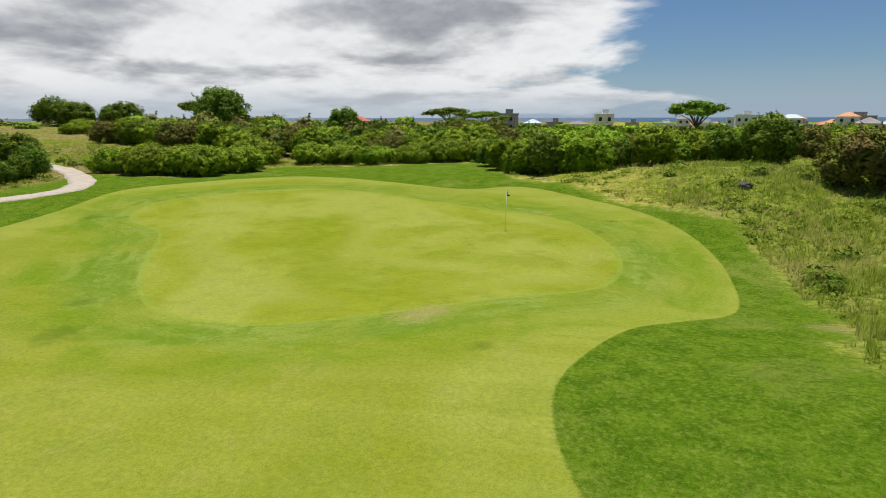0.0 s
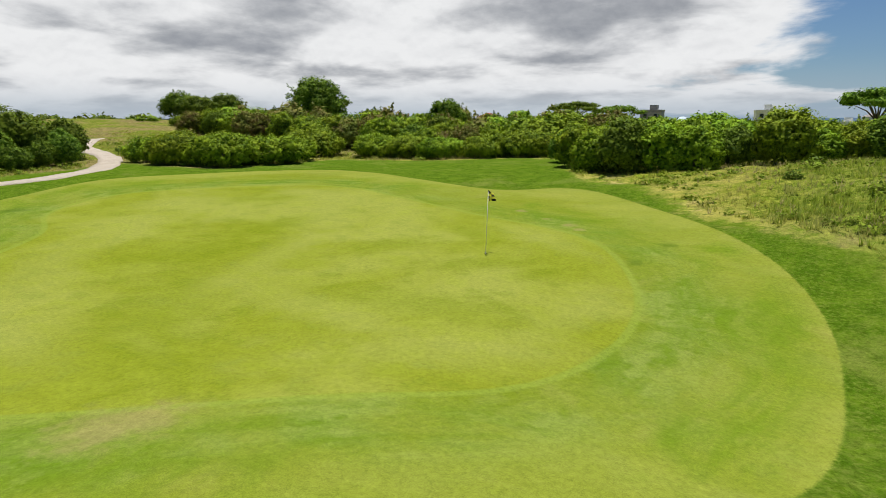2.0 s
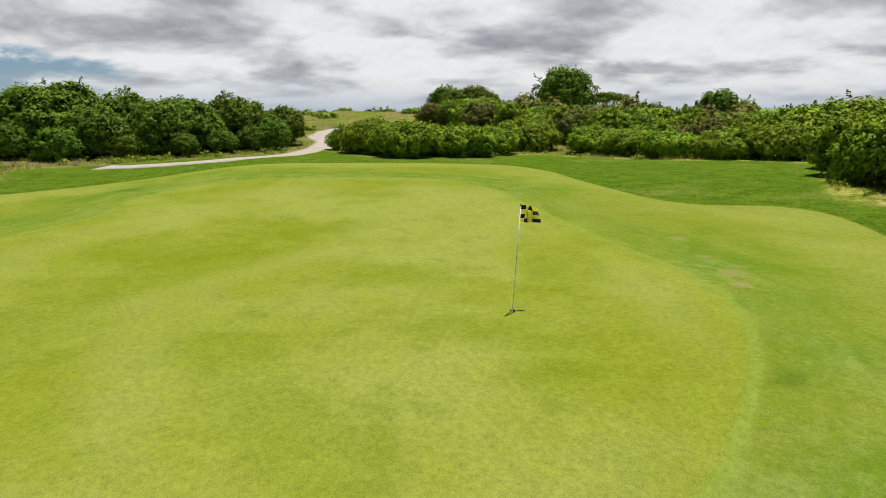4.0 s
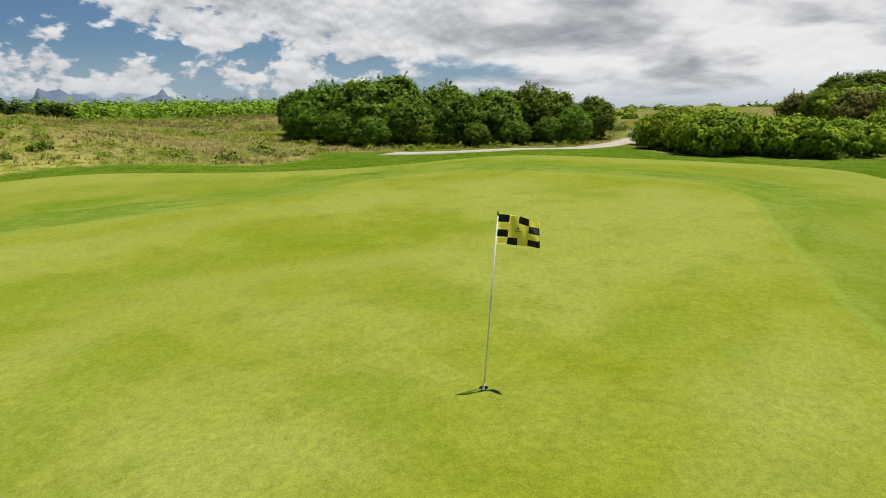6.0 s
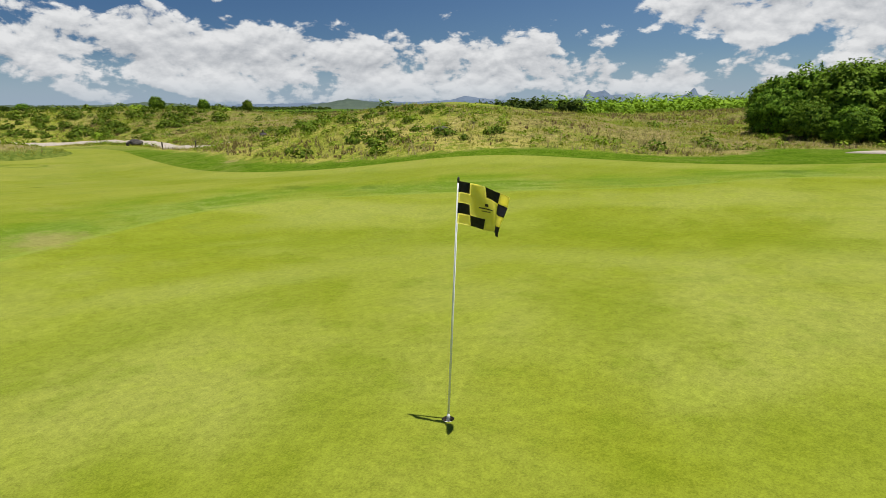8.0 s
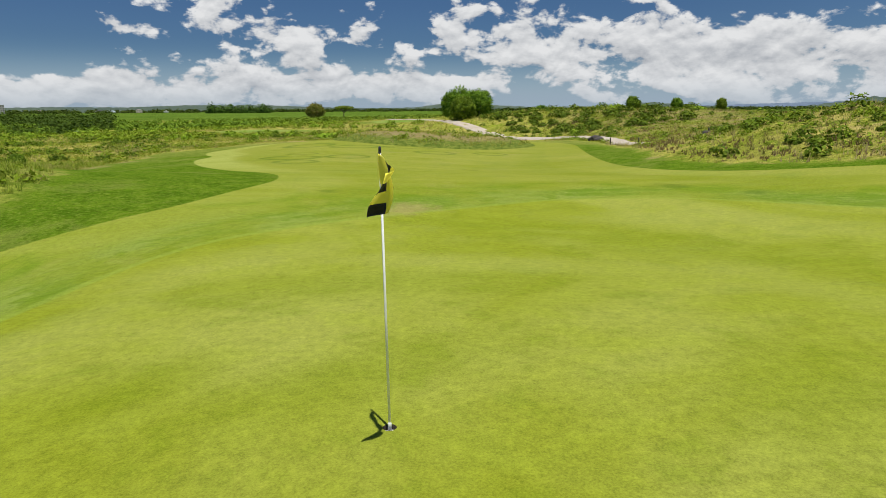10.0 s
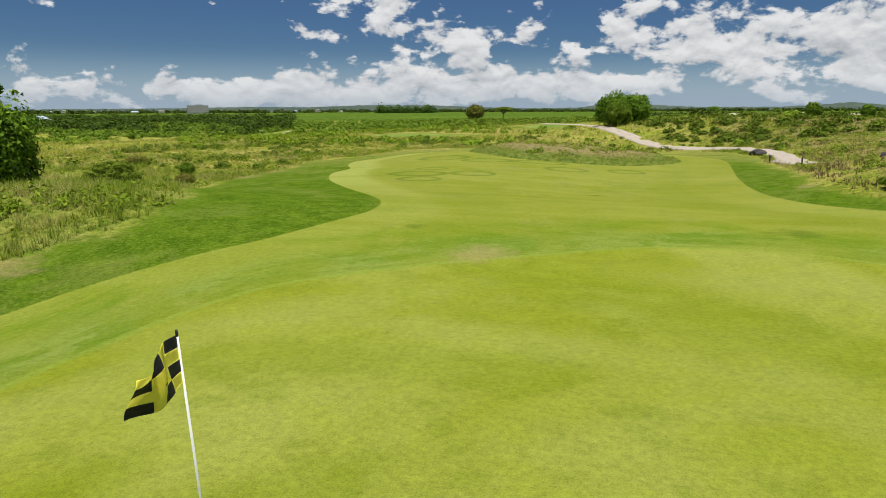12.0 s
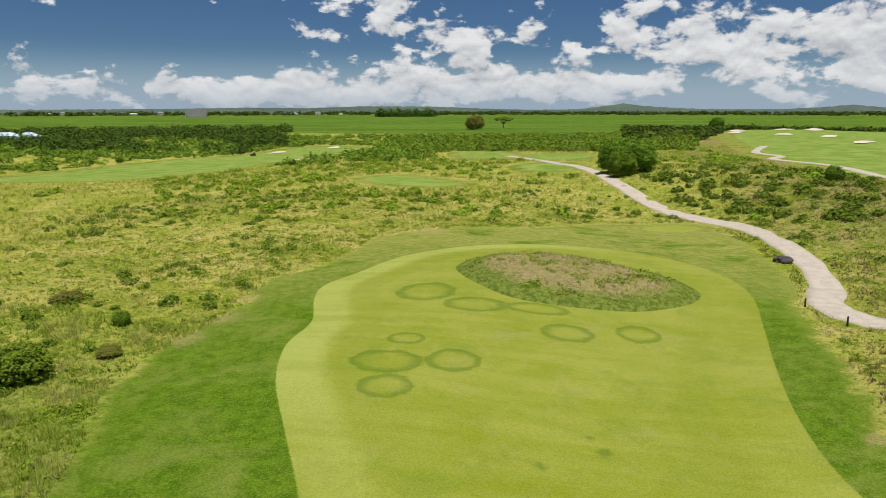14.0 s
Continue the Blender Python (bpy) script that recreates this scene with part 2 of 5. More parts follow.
# mown ground of the neighbouring holes, further off
FAR_FAIRWAYS = [closed_curve(c) for c in (
    [(138, -146), (112, -150), (106, -180), (100, -215), (93, -262), (112, -318), (148, -322), (165, -250), (172, -190), (162, -152)],
    [(-64, -249), (-86, -380), (-125, -480), (-200, -500), (-240, -340), (-150, -210), (-66, -146), (-60, -178), (-60, -210)],
    [(46, -145), (39, -149), (28, -140), (20, -133), (30, -131), (40, -136)],
    [(42, -246), (30, -249), (22, -240), (15, -204), (22, -200), (32, -206)],
    [(13, -224), (4, -230), (-6, -222), (-4, -186), (4, -182), (12, -196)],
    [(11, -166), (5, -169), (-2, -164), (0, -154), (6, -152), (10, -157)],
    [(-78, -76), (-83, -70), (-92, -72), (-95, -80), (-90, -88), (-81, -86)],
    [(-11.2, -95.5), (-12.8, -98), (-15.5, -98.8), (-18, -97.4), (-18.7, -95), (-17, -93), (-14.5, -92.4), (-12, -93.4)])]


def fairway_distance(x, y):
    d = inside_distance(fairway_line, x, y, 30)
    for line in FAR_FAIRWAYS:
        d = np.maximum(d, inside_distance(line, x, y, 30))
    return d


def rough_distance(x, y):
    d = inside_distance(rough_line, x, y, 30)
    for line, skirt in zip(FAR_FAIRWAYS, (7, 7, 3, 5, 4, 4, 3, 2)):
        d = np.maximum(d, np.minimum(inside_distance(line, x, y, 30) + skirt, 20))
    return d


def hummock(x, y):
    return (0.5 * np.sin(x * 0.71 + 1.3 * np.sin(y * 0.43)) * np.cos(y * 0.63 + 0.9 * np.sin(x * 0.37)) + 0.35 * np.sin(x * 1.7 + y * 1.1) * np.sin(y * 1.9 - x * 0.6 + 1.0)
            + 0.6 * np.sin(x * 0.23 + 2.0) * np.sin(y * 0.19 + x * 0.06))


def ground_z(x, y, rough_in=None, island_in=None):
    x, y = np.atleast_1d(np.asarray(x, float)), np.atleast_1d(np.asarray(y, float))
    z = 0.231 + 0.01460 * np.clip(y, -320, 120)
    for cx, cy, r, hh in GREEN_MOUNDS + NEAR_MOUNDS + FAR_MOUNDS + WEST_MOUNDS + BANKS:
        z = z + hh * np.exp(-((x - cx) ** 2 + (y - cy) ** 2) / (2 * r * r))
    z = z - 6.0 * np.clip((y - 115) / 320, 0, 1) ** 1.2
    if rough_in is None:
        rough_in = rough_distance(x, y)
    if island_in is None:
        island_in = inside_distance(island_line, x, y, 30)
    wild = np.clip(-rough_in / 3.0, 0, 1)
    far = np.clip(np.hypot(x, y) / 300 - 0.5, 0, 1)
    z = z + 0.16 * wild * (1 + 2.5 * far) * hummock(x, y)
    z = z + 0.80 * np.clip(island_in / 4.0, 0, 1) ** 0.6
    return z


# ---------------------------------------------------------------- materials
def material(name):
    m = bpy.data.materials.new(name)
    m.use_nodes = True
    t = m.node_tree
    t.nodes.clear()
    shader = node(t, "ShaderNodeBsdfPrincipled")
    node(t, "ShaderNodeOutputMaterial", {0: shader.outputs[0]})
    return m, t, shader


def attr(t, name):
    return node(t, "ShaderNodeAttribute", attribute_name=name).outputs["Fac"]


RINGS = [(8.1, -38.2, 2.0, 1.5), (7.2, -35.1, 1.4, 1.3), (4.4, -39.1, 1.5, 1.5), (7.9, -41.8, 1.15, 0.9), (-1.8, -45.5, 1.6, 1.5), (-6.3, -46.8, 1.35, 1.5), (9.0, -51.9, 2.2, 2.2), (4.8, -49.3, 2.2, 1.5), (0.4, -49.6, 2.2, 1.1)]


# bare and worn spots: x, y, radius
WORN = [(0.0, -13.4, 1.3), (0.7, 6.2, 0.45), (-2.3, 8.3, 0.4), (-0.6, 7.1, 0.35), (1.5, 5.4, 0.35), (12.5, -10.4, 1.1), (22.4, -44.8, 2.1), (22.4, -40.8, 1.9), (22.9, -49.7, 1.7), (15.2, -81.0, 2.6), (23.3, -29.1, 1.2), (10.7, 5.7, 0.8), (12.6, 3.7, 0.8), (-37.8, -9.1, 1.8), (-1.0, 18.6, 1.2), (-14.8, -34.0, 0.8)]
LUSH = [(2.6, -16.0, 0.5), (-11.4, -15.7, 0.7), (4.6, 1.7, 0.45), (-9.5, -18.2, 1.0), (-3.6, -31.3, 0.4), (-3.0, -32.5, 0.3), (-1.0, -29.4, 0.4), (5.2, 4.2, 0.35), (-22.6, -4.0, 0.8)]


def spots(t, p2, mid, items):
    total = None
    for x, y, r in items:
        d = node(t, "ShaderNodeVectorMath", {0: p2, 1: (x, y, 0)}, operation="DISTANCE").outputs["Value"]
        d = maths(t, "MULTIPLY_ADD", maths(t, "SUBTRACT", mid, 0.5), 2.4 * r, d)
        sp = ramp01(t, d, r * 1.0, r * 0.1)
        total = sp if total is None else maths(t, "MAXIMUM", total, sp)
    return total


# duller and paler areas of the putting surface, sheen off its slopes and ridges painted in: x, y, half length, half
# width, turn in degrees
DULL = [(1.0, -5.2, 4.2, 1.2, 5), (-5.0, -9.0, 5.5, 1.6, 140), (-9.4, -4.6, 3.0, 1.5, 70), (-9.8, 0.2, 3.4, 1.2, 80), (0.4, -1.2, 2.0, 0.8, 35), (-1.9, 2.6, 1.8, 0.8, 150), (2.4, -1.2, 1.2, 0.7, 60), (-2.2, -10.9, 3.0, 0.9, 155), (-3.6, -0.4, 1.8, 1.0, 60), (-15.0, 4.0, 3.0, 1.2, 40)]
PALE = [(-6.6, -3.4, 4.6, 0.9, 105), (-1.8, -6.7, 3.8, 0.8, 170), (2.0, -8.4, 3.4, 1.0, 40), (-9.6, 3.0, 3.2, 1.0, 120), (-13.6, 6.6, 3.4, 1.2, 160), (-7.0, -12.2, 3.6, 1.2, 175), (-12.0, -8.2, 2.6, 1.2, 130), (1.5, 2.6, 2.6, 0.8, 150), (-18.0, 2.0, 2.6, 1.5, 80), (4.4, -4.0, 2.8, 0.7, 85)]


def areas(t, p2, mid, items):
    total = None
    for x, y, a, b, turn_ in items:
        d = node(t, "ShaderNodeMapping", {0: p2, 1: (x, y, 0), 2: (0, 0, radians(turn_)), 3: (a, b, 1)}, vector_type="TEXTURE").outputs[0]
        d = node(t, "ShaderNodeVectorMath", {0: d}, operation="LENGTH").outputs["Value"]
        d = maths(t, "MULTIPLY_ADD", maths(t, "SUBTRACT", mid, 0.5), 2.3, d)
        sp = ramp01(t, d, 1.45, 0.1)
        total = sp if total is None else maths(t, "MAXIMUM", total, sp)
    return total


def turf_material():
    m, t, s = material("turf")
    pos = node(t, "ShaderNodeNewGeometry").outputs["Position"]
    p2 = node(t, "ShaderNodeVectorMath", {0: pos, 1: (1, 1, 0)}, operation="MULTIPLY").outputs[0]
    g, f, r, isl = attr(t, "green_in"), attr(t, "fairway_in"), attr(t, "rough_in"), attr(t, "island_in")
    grain = noise_tex(t, pos, 48.0, 4.0, 0.8)
    fine = noise_tex(t, pos, 9.0, 7.0, 0.78)
    mid = noise_tex(t, pos, 1.3, 6.0, 0.6)
    broad = noise_tex(t, pos, 0.16, 4.0, 0.55, 0.6)
    cross = node(t, "ShaderNodeVectorMath", {0: pos, 1: (0.10, 0.75, 0.4)}, operation="MULTIPLY").outputs[0]
    streak = noise_tex(t, cross, 1.0, 5.0, 0.6, 0.3)
    sweep = node(t, "ShaderNodeCombineXYZ", {0: maths(t, "MULTIPLY", g, 1.1), 1: maths(t, "MULTIPLY", broad, 7.0), 2: maths(t, "MULTIPLY", mid, 2.0)}).outputs[0]
    mow = noise_tex(t, sweep, 1.0, 4.0, 0.6)
    # putting surface
    c_green = blend(t, ramp01(t, broad, 0.36, 0.64), (0.190, 0.222, 0.016), (0.252, 0.274, 0.050))
    c_green = blend(t, maths(t, "MULTIPLY", ramp01(t, mid, 0.44, 0.66), 0.40), c_green, (0.225, 0.275, 0.025))
    c_green = blend(t, maths(t, "MULTIPLY", ramp01(t, mid, 0.50, 0.34), 0.30), c_green, (0.125, 0.185, 0.012))
    # slope and ridge sheen, put into the colour as duller and paler turf
    dull, pale = areas(t, p2, mid, DULL), areas(t, p2, mid, PALE)
    c_green = blend(t, maths(t, "MULTIPLY", dull, 0.52), c_green, (0.150, 0.195, 0.007))
    c_green = blend(t, maths(t, "MULTIPLY", pale, 0.42), c_green, (0.262, 0.285, 0.060))
    # fairway and apron
    c_fair = blend(t, ramp01(t, maths(t, "MULTIPLY_ADD", streak, 0.45, maths(t, "MULTIPLY", broad, 0.55)), 0.36, 0.64), (0.182, 0.218, 0.015), (0.242, 0.260, 0.036))
    c_fair = blend(t, maths(t, "MULTIPLY", ramp01(t, noise_tex(t, pos, 0.45, 5.0, 0.65, 0.4), 0.50, 0.68), 0.55), c_fair, (0.158, 0.205, 0.024))
    c_fair = blend(t, maths(t, "MULTIPLY", ramp01(t, noise_tex(t, p2, 0.31, 6.0, 0.7, 0.5), 0.54, 0.70), 0.62), c_fair, (0.262, 0.250, 0.062))
    c_fair = blend(t, maths(t, "MULTIPLY", ramp01(t, mid, 0.42, 0.66), 0.45), c_fair, (0.215, 0.246, 0.036))
    c_fair = blend(t, 1.0, c_fair, (0.94, 0.955, 0.90), "MULTIPLY")
    sunburnt = ramp01(t, node(t, "ShaderNodeSeparateXYZ", {0: pos}).outputs[1], -14.0, -44.0)
    c_fair = blend(t, sunburnt, c_fair, blend(t, 1.0, c_fair, (1.06, 1.02, 1.35), "MULTIPLY"))
    # a paler first cut along the outline, greener turf on the holes beyond
    rim = maths(t, "MULTIPLY", ramp01(t, maths(t, "MULTIPLY_ADD", mid, 1.6, f), 3.9, 2.7), maths(t, "MULTIPLY_ADD", ramp01(t, streak, 0.35, 0.6), 0.35, 0.42))
    xy = node(t, "ShaderNodeSeparateXYZ", {0: pos}).outputs
    rim = maths(t, "MULTIPLY", rim, maths(t, "MULTIPLY_ADD", maths(t, "MULTIPLY", ramp01(t, xy[1], -24.0, -38.0), ramp01(t, xy[0], -8.0, 2.0)), 1.15, maths(t, "MULTIPLY", ramp01(t, xy[1], -38.0, -24.0), 0.35)))
    c_fair = blend(t, rim, c_fair, (0.280, 0.312, 0.072))
    inner = maths(t, "MULTIPLY", ramp01(t, maths(t, "MULTIPLY_ADD", broad, 3.0, f), 4.2, 5.0), ramp01(t, maths(t, "MULTIPLY_ADD", broad, 3.0, f), 7.6, 6.2))
    c_fair = blend(t, maths(t, "MULTIPLY", inner, 0.22), c_fair, (0.140, 0.190, 0.014))
    beyond = ramp01(t, node(t, "ShaderNodeSeparateXYZ", {0: pos}).outputs[1], -100.0, -125.0)
    c_fair = blend(t, beyond, c_fair, blend(t, ramp01(t, broad, 0.38, 0.62), (0.135, 0.205, 0.030), (0.205, 0.262, 0.058)))
    # bands round the putting surface
    wob = maths(t, "MULTIPLY", maths(t, "SUBTRACT", broad, 0.5), 2.2)
    gd = maths(t, "ADD", g, maths(t, "MULTIPLY", maths(t, "SUBTRACT", mid, 0.5), 0.5))
    gw = maths(t, "ADD", gd, wob)
    deep = maths(t, "MULTIPLY", ramp01(t, gw, -5.2, -3.4), ramp01(t, gd, -0.1, -1.2))
    c_fair = blend(t, maths(t, "MULTIPLY", deep, maths(t, "MULTIPLY_ADD", ramp01(t, noise_tex(t, p2, 0.17, 5.0, 0.62, 0.8), 0.44, 0.62), 0.68, 0.10)), c_fair, blend(t, ramp01(t, mow, 0.4, 0.6), (0.100, 0.175, 0.005), (0.135, 0.200, 0.010)))
    collar = maths(t, "MULTIPLY", ramp01(t, gw, -3.4, -1.6), ramp01(t, gd, 0.1, -0.3))
    c_fair = blend(t, maths(t, "MULTIPLY", collar, maths(t, "MULTIPLY_ADD", ramp01(t, noise_tex(t, p2, 0.22, 5.0, 0.6, 0.5), 0.42, 0.60), 0.55, 0.26)), c_fair, blend(t, ramp01(t, mow, 0.36, 0.64), (0.104, 0.176, 0.012), (0.190, 0.245, 0.048)))
    lip = maths(t, "MULTIPLY", ramp01(t, g, -0.30, -0.16), ramp01(t, g, 0.06, -0.06))
    c_fair = blend(t, maths(t, "MULTIPLY", lip, 0.5), c_fair, (0.215, 0.285, 0.040))
    # rough
    tuft = noise_tex(t, pos, 7.0, 6.0, 0.75, 0.3)
    c_rough = blend(t, ramp01(t, mid, 0.32, 0.68), (0.050, 0.106, 0.005), (0.094, 0.158, 0.010))
    c_rough = blend(t, maths(t, "MULTIPLY", ramp01(t, tuft, 0.46, 0.66), 0.60), c_rough, (0.165, 0.212, 0.030))
    c_rough = blend(t, maths(t, "MULTIPLY", ramp01(t, noise_tex(t, p2, 0.24, 6.0, 0.68, 0.5), 0.50, 0.70), 0.60), c_rough, (0.180, 0.205, 0.040))
    c_rough = blend(t, maths(t, "MULTIPLY", ramp01(t, tuft, 0.44, 0.30), 0.5), c_rough, (0.036, 0.078, 0.006))
    dry = ramp01(t, node(t, "ShaderNodeSeparateXYZ", {0: pos}).outputs[1], -30.0, -82.0)
    c_rough = blend(t, maths(t, "MULTIPLY", dry, ramp01(t, broad, 0.30, 0.55)), c_rough, blend(t, ramp01(t, mid, 0.35, 0.65), (0.165, 0.195, 0.032), (0.245, 0.240, 0.062)))
    # wild ground, and the fields beyond it
    patch = noise_tex(t, pos, 0.11, 6.0, 0.65, 0.5)
    herb_gap = noise_tex(t, pos, 2.3, 6.0, 0.72, 0.5)
    herb2 = noise_tex(t, p2, 0.75, 6.0, 0.70, 0.6)
    c_wild = blend(t, ramp01(t, patch, 0.40, 0.60), (0.155, 0.185, 0.026), (0.295, 0.268, 0.085))
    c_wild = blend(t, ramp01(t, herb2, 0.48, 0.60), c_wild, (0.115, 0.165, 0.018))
    c_wild = blend(t, maths(t, "MULTIPLY", ramp01(t, herb_gap, 0.50, 0.60), 0.75), c_wild, (0.265, 0.265, 0.060))
    # low end: dark leafy green that paints in the shade between tussocks
    c_wild = blend(t, maths(t, "MULTIPLY", ramp01(t, herb_gap, 0.46, 0.36), 0.90), c_wild, (0.055, 0.085, 0.012))
    c_wild = blend(t, maths(t, "MULTIPLY", ramp01(t, noise_tex(t, pos, 0.30, 6.0, 0.7), 0.56, 0.70), 0.75), c_wild, blend(t, ramp01(t, herb_gap, 0.42, 0.58), (0.200, 0.165, 0.060), (0.380, 0.330, 0.150)))
    c_wild = blend(t, maths(t, "MULTIPLY", ramp01(t, noise_tex(t, p2, 0.42, 6.0, 0.7, 0.7), 0.54, 0.66), 0.7), c_wild, blend(t, ramp01(t, herb_gap, 0.42, 0.58), (0.120, 0.185, 0.012), (0.235, 0.290, 0.030)))
    west = ramp01(t, node(t, "ShaderNodeSeparateXYZ", {0: pos}).outputs[0], -20.0, -40.0)
    c_wild = blend(t, west, blend(t, 1.0, c_wild, (1.27, 1.20, 1.06), "MULTIPLY"), blend(t, 1.0, c_wild, (0.95, 0.95, 0.88), "MULTIPLY"))
    c_wild = blend(t, maths(t, "MULTIPLY", west, maths(t, "MULTIPLY", ramp01(t, patch, 0.42, 0.58), 0.70)), c_wild, blend(t, ramp01(t, herb_gap, 0.40, 0.60), (0.130, 0.095, 0.040), (0.280, 0.215, 0.100)))
    lush_side = maths(t, "MULTIPLY", ramp01(t, node(t, "ShaderNodeSeparateXYZ", {0: pos}).outputs[0], 6.0, 11.0), ramp01(t, node(t, "ShaderNodeSeparateXYZ", {0: pos}).outputs[1], -46.0, -28.0))
    c_wild = blend(t, maths(t, "MULTIPLY", lush_side, 0.65), c_wild, blend(t, ramp01(t, herb_gap, 0.38, 0.60), (0.070, 0.120, 0.012), (0.185, 0.230, 0.034)))
    south = node(t, "ShaderNodeSeparateXYZ", {0: pos}).outputs[1]
    rows = noise_tex(t, node(t, "ShaderNodeVectorMath", {0: pos, 1: (0.004, 0.03, 0)}, operation="MULTIPLY").outputs[0], 1.0, 4.0)
    c_field = blend(t, ramp01(t, rows, 0.4, 0.6), (0.066, 0.118, 0.014), (0.100, 0.160, 0.022))
    c_wild = blend(t, ramp01(t, south, -430.0, -470.0), c_wild, c_field)
    edge = maths(t, "MULTIPLY", maths(t, "SUBTRACT", fine, 0.5), 0.14)
    soft = maths(t, "ADD", maths(t, "MULTIPLY", maths(t, "SUBTRACT", mid, 0.5), 2.6), maths(t, "MULTIPLY", maths(t, "SUBTRACT", broad, 0.5), 3.5))
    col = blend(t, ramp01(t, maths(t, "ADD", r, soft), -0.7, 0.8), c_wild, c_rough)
    col = blend(t, ramp01(t, maths(t, "ADD", f, edge), -0.05, 0.05), col, c_fair)
    col = blend(t, ramp01(t, maths(t, "ADD", g, edge), -0.05, 0.05), col, c_green)
    c_isl = blend(t, ramp01(t, herb_gap, 0.40, 0.60), (0.150, 0.125, 0.050), (0.270, 0.215, 0.105))
    c_isl = blend(t, maths(t, "MULTIPLY", ramp01(t, herb2, 0.42, 0.60), 0.65), c_isl, (0.225, 0.200, 0.060))
    c_isl = blend(t, ramp01(t, maths(t, "ADD", isl, maths(t, "MULTIPLY", maths(t, "SUBTRACT", mid, 0.5), 3.5)), 3.2, 1.4), c_isl, blend(t, ramp01(t, herb_gap, 0.42, 0.58), (0.070, 0.105, 0.015), (0.150, 0.180, 0.032)))
    col = blend(t, ramp01(t, maths(t, "ADD", isl, edge), -0.05, 0.05), col, c_isl)
    # rings of darker grass
    rings = None
    for x, y, rx, ry in RINGS:
        d = node(t, "ShaderNodeVectorMath", {0: p2, 1: (x, y, 0)}, operation="SUBTRACT").outputs[0]
        d = node(t, "ShaderNodeVectorMath", {0: d, 1: (1 / rx, 1 / ry, 0)}, operation="MULTIPLY").outputs[0]
        d = node(t, "ShaderNodeVectorMath", {0: d}, operation="LENGTH").outputs["Value"]
        d = maths(t, "ADD", d, maths(t, "MULTIPLY", maths(t, "SUBTRACT", mid, 0.5), 0.55))
        band = maths(t, "MULTIPLY", ramp01(t, d, 0.55, 0.95), ramp01(t, d, 1.14, 0.98))
        rings = band if rings is None else maths(t, "MAXIMUM", rings, band)
    col = blend(t, maths(t, "MULTIPLY", rings, 0.56), col, (0.062, 0.118, 0.012))
    col = blend(t, maths(t, "MULTIPLY", spots(t, p2, mid, LUSH), 0.45), col, (0.040, 0.090, 0.008))
    col = blend(t, maths(t, "MULTIPLY", spots(t, p2, mid, WORN), 0.55), col, (0.285, 0.228, 0.095))
    # blade-scale variation
    vary = node(t, "ShaderNodeMapRange", {0: maths(t, "MULTIPLY_ADD", grain, 0.55, maths(t, "MULTIPLY", fine, 0.45)), 1: 0.32, 2: 0.68, 3: 0.52, 4: 1.48}).outputs[0]
    vary = maths(t, "MULTIPLY_ADD", maths(t, "SUBTRACT", vary, 1.0), maths(t, "MULTIPLY_ADD", ramp01(t, f, 0.1, -0.1), 0.6, 1.0), 1.0)
    col = node(t, "ShaderNodeVectorMath", {0: col, 3: maths(t, "MAXIMUM", vary, 0.12)}, operation="SCALE").outputs[0]
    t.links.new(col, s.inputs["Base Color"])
    s.inputs["Roughness"].default_value = 0.8
    s.inputs["Specular IOR Level"].default_value = 0.0
    t.links.new(maths(t, "MULTIPLY", ramp01(t, f, -0.1, 0.1), 0.07), s.inputs["Sheen Weight"])
    s.inputs["Sheen Roughness"].default_value = 0.4
    s.inputs["Sheen Tint"].default_value = (0.85, 0.9, 0.35, 1)
    strength = maths(t, "ADD", 0.22, maths(t, "MULTIPLY", ramp01(t, f, 0.1, -0.1), 0.6))
    uncut = maths(t, "MAXIMUM", ramp01(t, r, 0.0, -1.5), ramp01(t, isl, 0.0, 0.4))
    relief = maths(t, "ADD", maths(t, "MULTIPLY", fine, 0.6), maths(t, "MULTIPLY", grain, 0.4))
    relief = maths(t, "MULTIPLY_ADD", maths(t, "MULTIPLY", tuft, ramp01(t, f, 0.1, -0.1)), 1.5, relief)
    relief = maths(t, "MULTIPLY_ADD", maths(t, "MULTIPLY", herb_gap, uncut), 8.0, relief)
    bump = node(t, "ShaderNodeBump", {"Strength": strength, "Distance": 0.03, "Height": relief})
    t.links.new(bump.outputs[0], s.inputs["Normal"])
    return m


def leaf_material(name, dark, light, tint):
    m, t, s = material(name)
    rnd = node(t, "ShaderNodeNewGeometry").outputs["Random Per Island"]
    pos = node(t, "ShaderNodeTexCoord").outputs["Object"]
    col = blend(t, ramp01(t, rnd, 0.0, 1.0), dark, light)
    col = blend(t, ramp01(t, noise_tex(t, pos, 0.8, 3.0), 0.42, 0.68), col, tint)
    obj = node(t, "ShaderNodeObjectInfo").outputs["Random"]
    hsv = node(t, "ShaderNodeHueSaturation", {0: maths(t, "ADD", 0.485, maths(t, "MULTIPLY", obj, 0.03)), 1: 1.0, 2: maths(t, "ADD", 0.85, maths(t, "MULTIPLY", obj, 0.35)), 4: col})
    t.links.new(hsv.outputs[0], s.inputs["Base Color"])
    s.inputs["Roughness"].default_value = 0.65
    s.inputs["Specular IOR Level"].default_value = 0.08
    tr = node(t, "ShaderNodeBsdfTranslucent", {0: hsv.outputs[0]})
    mix = node(t, "ShaderNodeMixShader", {0: 0.14, 1: s.outputs[0], 2: tr.outputs[0]})
    t.links.new(mix.outputs[0], [n for n in t.nodes if n.type == "OUTPUT_MATERIAL"][0].inputs[0])
    return m


